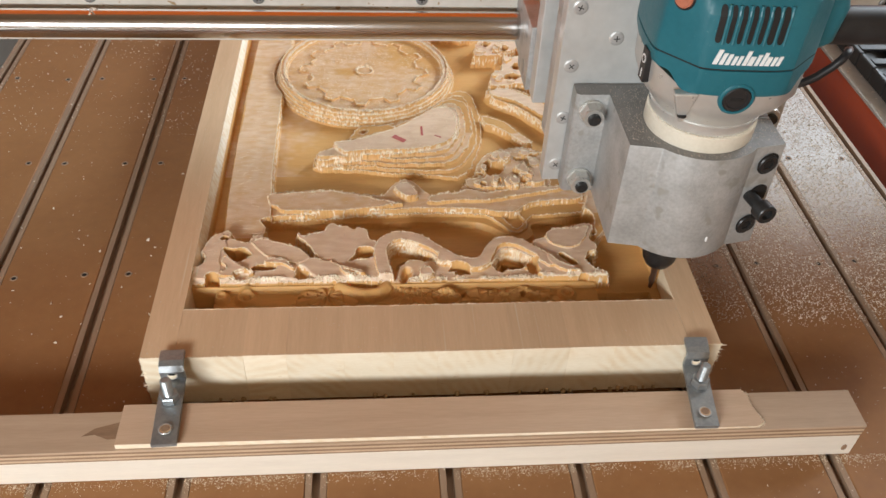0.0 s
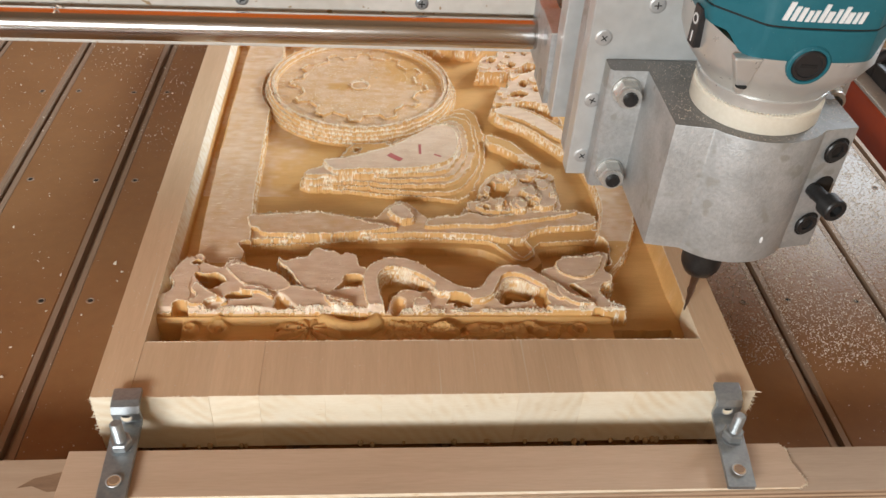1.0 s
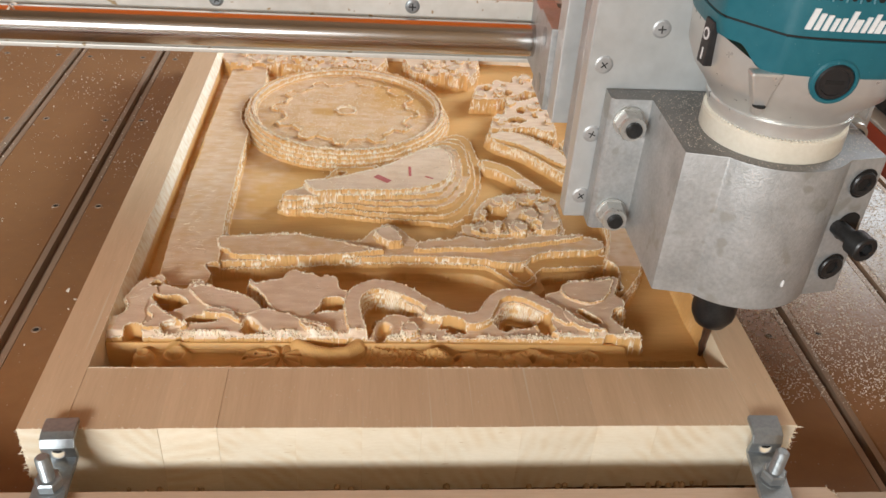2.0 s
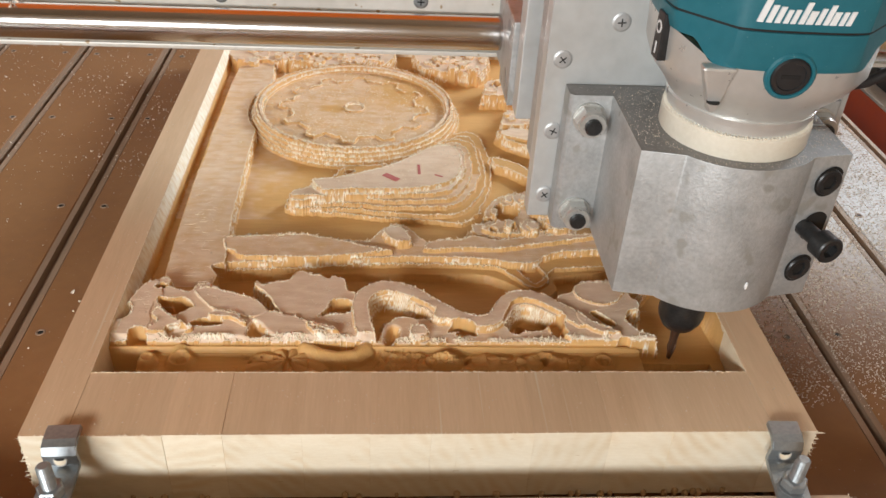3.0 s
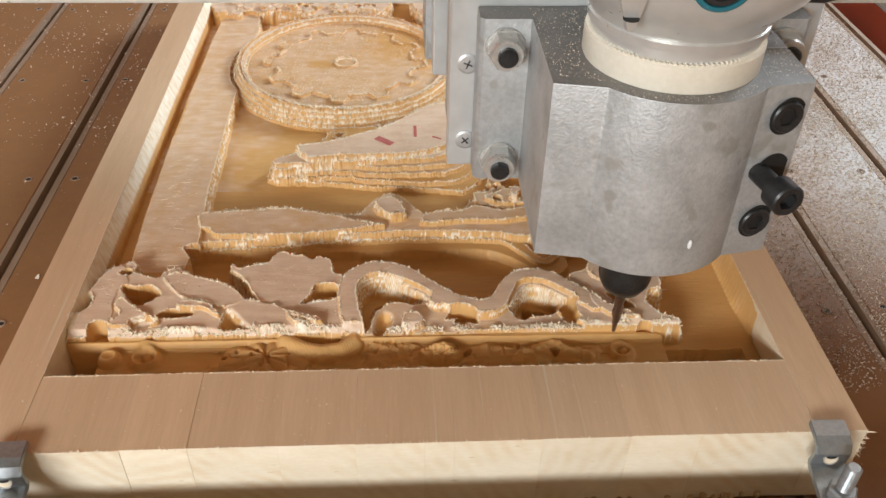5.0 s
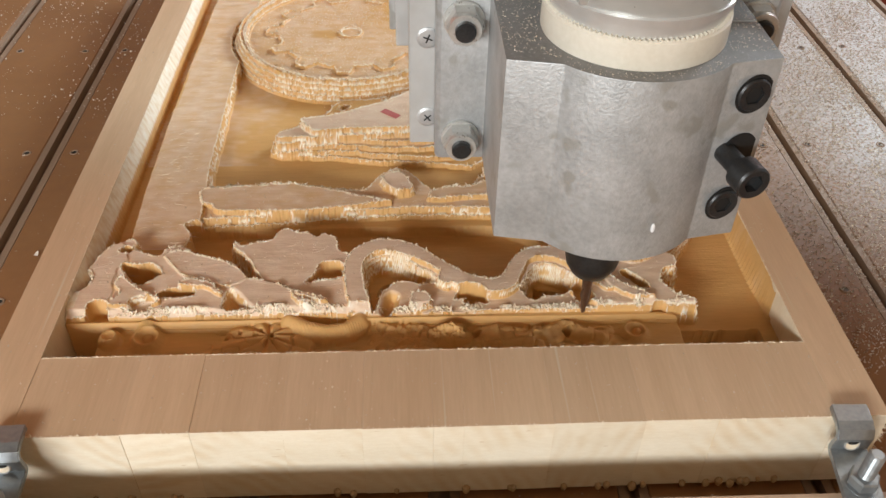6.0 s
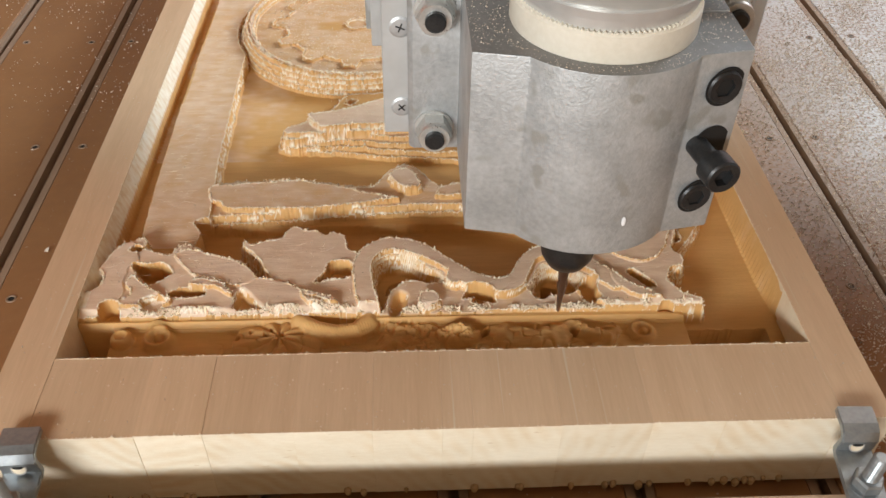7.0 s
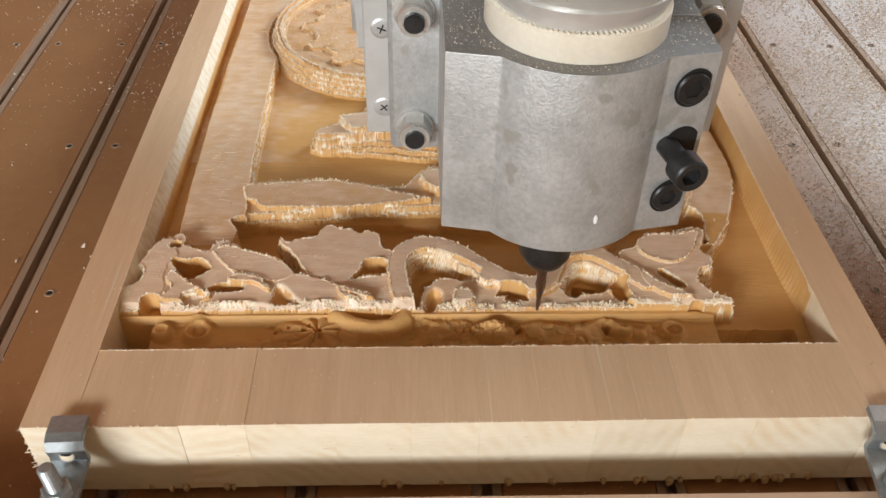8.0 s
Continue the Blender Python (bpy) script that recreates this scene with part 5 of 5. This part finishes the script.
                part("rib", scaled(placed(tube(rib, 1.0, 8), spin)), TEAL, housing)
    # the maker's mark, as plain slanted white bars
    x = -19.4
    for wdt, gap, h in ((1.9, 0.9, 7.6), (1.7, 0.9, 6.0), (1.7, 1.0, 5.6), (1.5, 0.8, 4.6), (1.5, 1.0, 4.8), (1.7, 0.6, 7.4), (2.2, 0.9, 4.6), (1.5, 0.9, 5.6), (1.6, 0.5, 6.8), (2.0, 0.9, 4.6), (1.5, 0.8, 4.6), (1.6, 0.8, 4.8)):
        bm = bmesh.new()
        wdt, gap, h = wdt * 1.16, gap * 1.16, h * 1.06
        z0 = 210.6
        vs = []
        for z, s in ((z0, 0.0), (z0 + h, 0.26 * h)):
            for xx in (x + s, x + s + wdt):
                vs.append(bm.verts.new((xx, surface(xx, z, 0.55), z)))
                vs.append(bm.verts.new((xx, surface(xx, z, -0.5), z)))
        for f in ((0, 2, 6, 4), (1, 5, 7, 3), (0, 4, 5, 1), (2, 3, 7, 6), (4, 6, 7, 5), (0, 1, 3, 2)):
            bm.faces.new([vs[i] for i in f])
        bmesh.ops.recalc_face_normals(bm, faces=bm.faces[:])
        part("mark_bar", scaled(placed(bm, spin)), WHITE_PRINT, housing)
        x += wdt + gap
    # brush cap
    cap_at = spin @ pose(-1.0, -42.6, 190.2, 94, 0, 0)
    bm = lathe([(9.6, -4), (9.6, 0.8), (8.9, 1.5), (7.8, 1.5), (7.6, 0.6)], sides=40)
    cap = part("brush_cap", scaled(placed(bm, cap_at)), TEAL, housing, "teal socket with a black slotted brush cap")
    smooth(cap)
    bm = lathe([(7.5, -2), (7.5, 1.2), (6.9, 1.9), (5.6, 1.9), (5.3, 1.3), (0.3, 1.35)], sides=40)
    smooth(part("cap_plug", scaled(placed(bm, cap_at)), BLACK_PLASTIC, cap))
    bm = box(-3.6, 3.6, -0.8, 0.8, 1.2, 1.55)
    part("cap_slot", scaled(placed(bm, cap_at)), GAP_SHADE, cap)
    # casting lugs on the base
    for x, w, y in ((-27.0, 6.5, -39.8),):
        bm = box(x - w, x + w, y - 2.0, y + 4.0, 171, 191.5, 1.2)
        for v in bm.verts:
            if v.co.z < 180:
                v.co.y += 5.0 * (180 - v.co.z) / 9
                v.co.x = x + 2.0 + (v.co.x - x) * 0.2
        part("lug", scaled(placed(bm, spin)), SILVER, head)
    bm = lathe([(2.6, 0), (2.6, 0.4)], sides=16)
    part("screw", scaled(placed(bm, spin @ pose(-26, -39.0, 176.8, 180))), GAP_SHADE, head, "recessed dark screw")
    # switch with its round and straight marks
    m = spin @ Matrix.Translation((-44.3, -14.5, -7.0)) @ pose(0, 0, 0, 0, 0, -84)
    bm = box(-3.9, 3.9, -1.2, 3.0, 191, 210, 0.6)
    sw = part("switch", scaled(placed(bm, m)), BLACK_PLASTIC, head, "black rocker switch with white marks")
    bm = lathe([(2.6, 0), (2.6, 0.25), (1.6, 0.25), (1.6, 0.0)], sides=28)
    part("switch_mark", scaled(placed(bm, m @ pose(0, -1.2, 204.0, 90))), WHITE_PRINT, sw)
    hub = lathe([(1.6, 0), (1.6, 0.3)], sides=20)
    part("switch_mark", scaled(placed(hub, m @ pose(0, -1.2, 204.0, 90))), BLACK_PLASTIC, sw)
    bm = box(-0.5, 0.5, -1.45, -1.0, 193, 198)
    part("switch_mark", scaled(placed(bm, m)), WHITE_PRINT, sw)
    # orange plug high on the side
    m = spin @ pose(0, 0, 0, 0, 0, -52) @ Matrix.Translation((0, -45.5, 239)) @ pose(0, 0, 0, 82)
    bm = lathe([(6.6, -5), (6.6, 1.0), (6.1, 1.6), (5.6, 1.4), (5.4, 0.8)], sides=32)
    lamp = part("cap_socket", scaled(placed(bm, m)), BLACK_PLASTIC, housing)
    bm = lathe([(5.6, -1), (5.6, 1.6), (4.8, 2.6), (0.5, 2.9)], sides=32)
    smooth(part("cap_plug", scaled(placed(bm, m)), PLUG_ORANGE, lamp, "dull orange plug"))


def router_head():
    head = thing("cnc_router", TIP, "teal router with a tapered cutter in an aluminium clamp", "router")
    clamp_block(head)
    router_motor(head)
    nut = lathe([(2.6, 33.2), (7.0, 33.0), (8.6, 34.0), (11.0, 38.5), (11.6, 41.5), (11.6, 73)], sides=40)
    smooth(part("collet_nut", scaled(nut), BLACK_STEEL, head, "black collet nut"), 30)
    bit = lathe([(0.25, 0.0), (0.6, 0.5), (2.5, 29.0), (2.8, 31.5), (2.8, 44)], sides=20)
    cutter = part("cutter", scaled(bit), BIT_STEEL, head, "tapered ball-nose cutter, brown with heat")
    smooth(cutter)
    for k in (0, 180):
        flute = []
        for i in range(26):
            z = 1.0 + 22 * i / 25
            a = radians(k + 220 * i / 25)
            rr = 0.45 + 2.1 * z / 24.0
            flute.append((rr * math.cos(a), rr * math.sin(a), z))
        part("flute", scaled(tube(flute, 0.32, 6)), BIT_STEEL, cutter)
    plate = part("mounting_plate", scaled(box(-77.5, 77.5, 45.5, 57.5, 70, 330, 0.6, segments=1)), SHEET, head, "bright aluminium mounting plate")
    for sx in (-1, 1):
        for z in (82.0, 119.2, 157.0, 196.0, 235.0):
            plate_screw(head, sx * 69.8, 45.4, z + 1.5)
        plate_screw(head, sx * 44.5, 45.4, 177.5)
    lead = [(40, 20, 166), (54, 20, 161), (62, 20, 160.5), (68, 20, 162), (75, 20, 166), (83, 20, 173), (87, 20, 178), (90, 22, 181), (99, 35, 176), (112, 55, 165), (126, 78, 152)]
    fine = [tuple(np.array(a) * (1 - t) + np.array(b) * t) for a, b in zip(lead, lead[1:]) for t in (0, 0.5)] + [lead[-1]]
    smooth(part("power_lead", scaled(tube(fine, 2.6, 10)), BLACK_PLASTIC, head, "black rubber power lead"), 60)
    # dust on the flat top of the clamp
    rng = np.random.RandomState(8)
    n = 2600
    p = np.stack([rng.uniform(-46, 46, n), rng.uniform(-36, 42, n), np.full(n, 147.0)], 1)
    rr = np.hypot(p[:, 0], p[:, 1])
    inside = (rr > 33.2) & ((p[:, 1] > -18) | (rr < 37.5))
    slivers("dust", p[inside] / 1000, 0.0005, 0.00022, 1.0, DUST, "pale wood dust on the clamp block", "", rng, head, 0.1)
    return head


def plate_screw(head, x, y, z):
    bm = lathe([(4.6, -1.5), (4.6, 0.25), (3.6, 0.7), (1.4, 0.9)], sides=24)
    a = random.uniform(0, 90)
    scr = part("plate_screw", scaled(placed(bm, pose(x, y, z, 90))), SCREW_STEEL, head, "cross-head screw")
    cross = box(-2.0, 2.0, -0.3, 0.3, 0.7, 1.0)
    box(-0.3, 0.3, -2.0, 2.0, 0.7, 1.004, bm=cross)
    part("screw_slot", scaled(placed(cross, pose(x, y, z, 90) @ pose(0, 0, 0, 0, 0, a))), GAP_SHADE, scr)


HEAD = router_head()


def cross_slide():
    """What runs along the gantry and carries the router's plate."""
    c = thing("cross_slide", (TIP.x, 0.16, 0.14), "grey aluminium cross slide on the guide shaft", "machine slide")
    o = Vector((TIP.x, 0.16, 0.14))
    def b(name, x0, x1, y0, y1, z0, z1, mat, bevel=0.0008, label=""):
        return part(name, box(x0, x1, y0 - o.y, y1 - o.y, z0 - o.z, z1 - o.z, bevel), mat, c, label)
    b("guide_plate", -0.0775, 0.0775, 0.1272, 0.139, 0.118, 0.36, CAST)
    b("back_plate", -0.083, 0.083, 0.152, 0.168, 0.128, 0.36, SHEET)
    for sx in (-1, 1):
        x = sx * 0.079
        b("bearing_block", x - 0.007, x + 0.007, 0.1685, 0.205, 0.128, 0.176, CAST)
        b("bearing_house", x - 0.006, x + 0.006, 0.205, 0.2395, 0.132, 0.172, CAST)
        for z in (0.138, 0.166):
            part("bolt", lathe([(0.0055, 0), (0.0055, 0.002), (0.0045, 0.0028)], (sx * 0.0862, 0.185 - o.y, z - o.z), "x", 20), ZINC, c)
    for sx in (-1, 1):
        b("rail", sx * 0.055 - 0.008, sx * 0.055 + 0.008, 0.139, 0.152, 0.122, 0.36, ZINC)
    return c


SLIDE = cross_slide()


# ---- the gantry across the table ----
def gantry():
    g = thing("gantry", (0, 0.27, -0.1), "gantry with a bright steel guide shaft, white profile and orange cover", "gantry")
    o = Vector((0, 0.27, -0.1))
    def b(name, x0, x1, y0, y1, z0, z1, mat, bevel=0.0008, label=""):
        return part(name, box(x0, x1, y0 - o.y, y1 - o.y, z0 - o.z, z1 - o.z, bevel), mat, g, label)
    shaft = part("guide_shaft", lathe([(0.0095, -0.62), (0.01, -0.6195), (0.01, 0.6195), (0.0095, 0.62)], (0, 0.2225 - o.y, 0.1495 - o.z), "x", 40), CHROME, g, "polished steel guide shaft")
    smooth(shaft)
    b("lower_lip", -0.62, 0.62, 0.2395, 0.30, 0.1275, 0.1305, CREAM, label="white aluminium lip")
    b("web", -0.62, 0.62, 0.2435, 0.296, 0.1305, 0.1565, CREAM)
    b("upper_rib", -0.62, 0.62, 0.2365, 0.296, 0.1565, 0.1685, CREAM)
    b("flange", -0.62, 0.62, 0.2425, 0.296, 0.1685, 0.1725, CREAM)
    b("cover", -0.62, 0.62, 0.246, 0.296, 0.1725, 0.30, ORANGE_PAINT, label="orange painted cover")
    for k in range(-5, 6):
        s = lathe([(0.0045, 0), (0.0042, 0.0008), (0.003, 0.0014)], sides=20)
        scr = part("screw", placed(s, pose(0.118 * k - 0.001, 0.2365 - o.y, 0.1628 - o.z, 90)), ZINC, g, "cross-head screw")
        cr = box(-0.0022, 0.0022, -0.0004, 0.0004, 0.0013, 0.0016)
        box(-0.0004, 0.0004, -0.0022, 0.0022, 0.0013, 0.00162, bm=cr)
        part("screw_slot", placed(cr, pose(0.118 * k - 0.001, 0.2365 - o.y, 0.1628 - o.z, 90) @ pose(0, 0, 0, 0, 0, 30 * k)), GAP_SHADE, scr)
    for sx in (-1, 1):
        x = sx * 0.63
        b("upright", x - 0.01, x + 0.01, 0.18, 0.34, -0.1, 0.31, CAST)
    return g


gantry()


def side_beam(sx):
    s = thing("side_beam", (sx * 0.55, 0.25, -0.85), "red painted steel side beam with a pale top, carrying the gantry", "beam")
    lo, hi = -0.09, 0.09
    part("beam", box(lo, hi, -0.85, 0.85, 0.79, 0.8455, 0.003), RED_PAINT, s)
    part("top_plate", box(lo, hi, -0.85, 0.85, 0.8456, 0.8486, 0.0008), GREY_TOP, s, "dusty pale grey top plate")
    for y in (-0.75, 0.75):
        part("leg", box(-0.03, 0.03, y - 0.03, y + 0.03, 0.0, 0.7899, 0.003), RED_PAINT, s)
    return s


side_beam(1)


def cable_chain():
    c = thing("cable_chain", (0.503, 0.35, -0.0014), "black plastic cable chain on the side beam", "cable chain")
    for k in range(26):
        y = -0.36 + 0.030 * k
        bm = bmesh.new()
        for sx in (-1, 1):
            box(sx * 0.0225 - 0.003, sx * 0.0225 + 0.003, y - 0.0145, y + 0.0145, 0.0, 0.017, 0.0012, bm, 1)
        box(-0.0195, 0.0195, y - 0.0065, y + 0.0045, 0.0145, 0.017, 0.0006, bm, 1)
        box(-0.0195, 0.0195, y - 0.0145, y + 0.0145, 0.0, 0.002, bm=bm)
        part("link", bm, BLACK_PLASTIC, c)
    return c


cable_chain()


def left_profile():
    p = thing("side_profile", (-0.50, 0.25, -0.85), "grey aluminium profile beside the table, carrying the gantry", "profile")
    part("profile", box(-0.05, 0.05, -0.85, 0.85, 0.78, 0.845, 0.002), ALU, p)
    for y in (-0.75, 0.75):
        part("leg", box(-0.03, 0.03, y - 0.03, y + 0.03, 0.0, 0.7799, 0.003), ALU, p)
    part("cover_sheet", box(-0.045, 0.03, 0.02, 0.55, 0.8455, 0.8475, 0.0005), GREY_CLOTH, p, "bluish plastic sheet")
    for k in range(4):
        part("black_strip", box(-0.012, 0.046, 0.10 + 0.09 * k, 0.113 + 0.09 * k, 0.848, 0.8535, 0.001), BLACK_PLASTIC, p)


left_profile()


# ---- chips and dust on the table ----
def chips():
    rng = np.random.RandomState(17)
    def scatter(n, x0, x1, y0, y1, size):
        x, y = rng.uniform(x0, x1, n), rng.uniform(y0, y1, n)
        keep = (value_noise(x * 22, y * 22, 41) + 0.6 * value_noise(x * 70, y * 70, 42)) > rng.uniform(-1.2, 0.9, n)
        panel = (np.abs(x) < 0.182) & (y > -0.002) & (y < 0.517)
        bat = (y > -0.056) & (y < -0.025) & (x < 0.257)
        slot = np.abs(((x - FIRST + PITCH / 2) % PITCH) - PITCH / 2) < 0.003
        keep &= ~panel & ~bat & ~slot
        p = np.stack([x[keep], y[keep], np.full(keep.sum(), 0.0003)], 1)
        return p
    pts = np.vstack([scatter(42000, 0.19, 0.405, 0.06, 0.60, 1), scatter(26000, 0.24, 0.405, 0.05, 0.60, 1), scatter(900, -0.40, 0.405, -0.30, 0.60, 1), scatter(2600, -0.40, -0.19, 0.30, 0.62, 1), scatter(160, 0.19, 0.34, -0.08, 0.03, 1)])
    slivers("wood_chips", pts, 0.0014, 0.00044, 1.0, CHIP, "pale wood chips and dust lying on the table", "wood chips", rng, None, 0.12)
    # some larger flakes
    fl = rng.uniform((-0.39, 0.02), (-0.19, 0.40), (46, 2))
    slivers("wood_flakes", np.column_stack([fl, np.full(46, 0.0004)]), 0.0022, 0.0010, 1.0, CHIP, "larger pale wood flakes lying on the table", "wood chips", rng, None, 0.1)
    # fine sawdust drifted against the foot of the batten
    n = 6500
    x, y = rng.uniform(-0.30, 0.30, n), -0.0545 - np.abs(rng.normal(0, 0.0036, n))
    keep = (value_noise(x * 40, y * 0, 43) > rng.uniform(-1.0, 0.7, n)) & (np.abs(((x - FIRST + PITCH / 2) % PITCH) - PITCH / 2) > 0.003)
    drift = np.stack([x[keep], y[keep], np.full(keep.sum(), 0.0002)], 1)
    slivers("sawdust", drift, 0.0008, 0.00022, 1.0, FUZZ, "fine sawdust along the foot of the batten", "sawdust", rng, None, 0.1)
    # crumbs on the panel's rim and batten
    n = 380
    x, y = rng.uniform(-0.178, 0.178, n), rng.uniform(0.002, 0.038, n)
    rim = np.stack([x, y, np.full(n, 0.0462)], 1)
    x, y = rng.uniform(-0.179, -0.162, 160), rng.uniform(0.04, 0.47, 160)
    side = np.stack([x, y, np.full(160, 0.0462)], 1)
    side2 = side * (-1, 1, 1)
    slivers("wood_crumbs", np.vstack([rim, side, side2]), 0.0007, 0.00022, 1.0, DUST, "fine wood crumbs on the panel's rim", "wood chips", rng, None, 0.1)


chips()
# a chip lying on the guide shaft
rng_ = np.random.RandomState(3)
spot = np.array((-0.2325, 0.2225, 0.1592)) + rng_.normal(size=(16, 3)) * (0.0012, 0.0025, 0.0003)
slivers("shaft_dust", spot, 0.003, 0.0006, 0.8, CHIP, "pale wood chip caught on the guide shaft", "wood chips", rng_, None, 0.3)


# ---- what moves ----
def motions():
    rows = [(0.0, -0.0027, 0.0033), (0.3, 0.0019, 0.0082), (0.5, 0.0019, 0.0122), (0.7, 0.0024, 0.0169), (1.0, 0.0026, 0.0247), (1.2, 0.0028, 0.0225), (1.5, 0.0023, 0.0155), (1.7, 0.0029, 0.0095), (2.0, 0.0009, 0.0034), (3.5, -0.0385, 0.0030), (3.7, -0.0412, 0.0051), (4.0, -0.0422, 0.0131), (4.5, -0.0531, 0.0156), (6.0, -0.0869, 0.0134), (6.5, -0.0939, 0.0147), (7.0, -0.1017, 0.0196), (7.5, -0.1137, 0.0210), (8.0, -0.1264, 0.0198)]
    walk(HEAD, [(t, pose(TIP.x + dx, TIP.y, TIP.z + dz)) for t, dx, dz in rows])
    walk(SLIDE, [(t, pose(TIP.x + dx, 0.16, 0.14)) for t, dx, dz in rows])


motions()
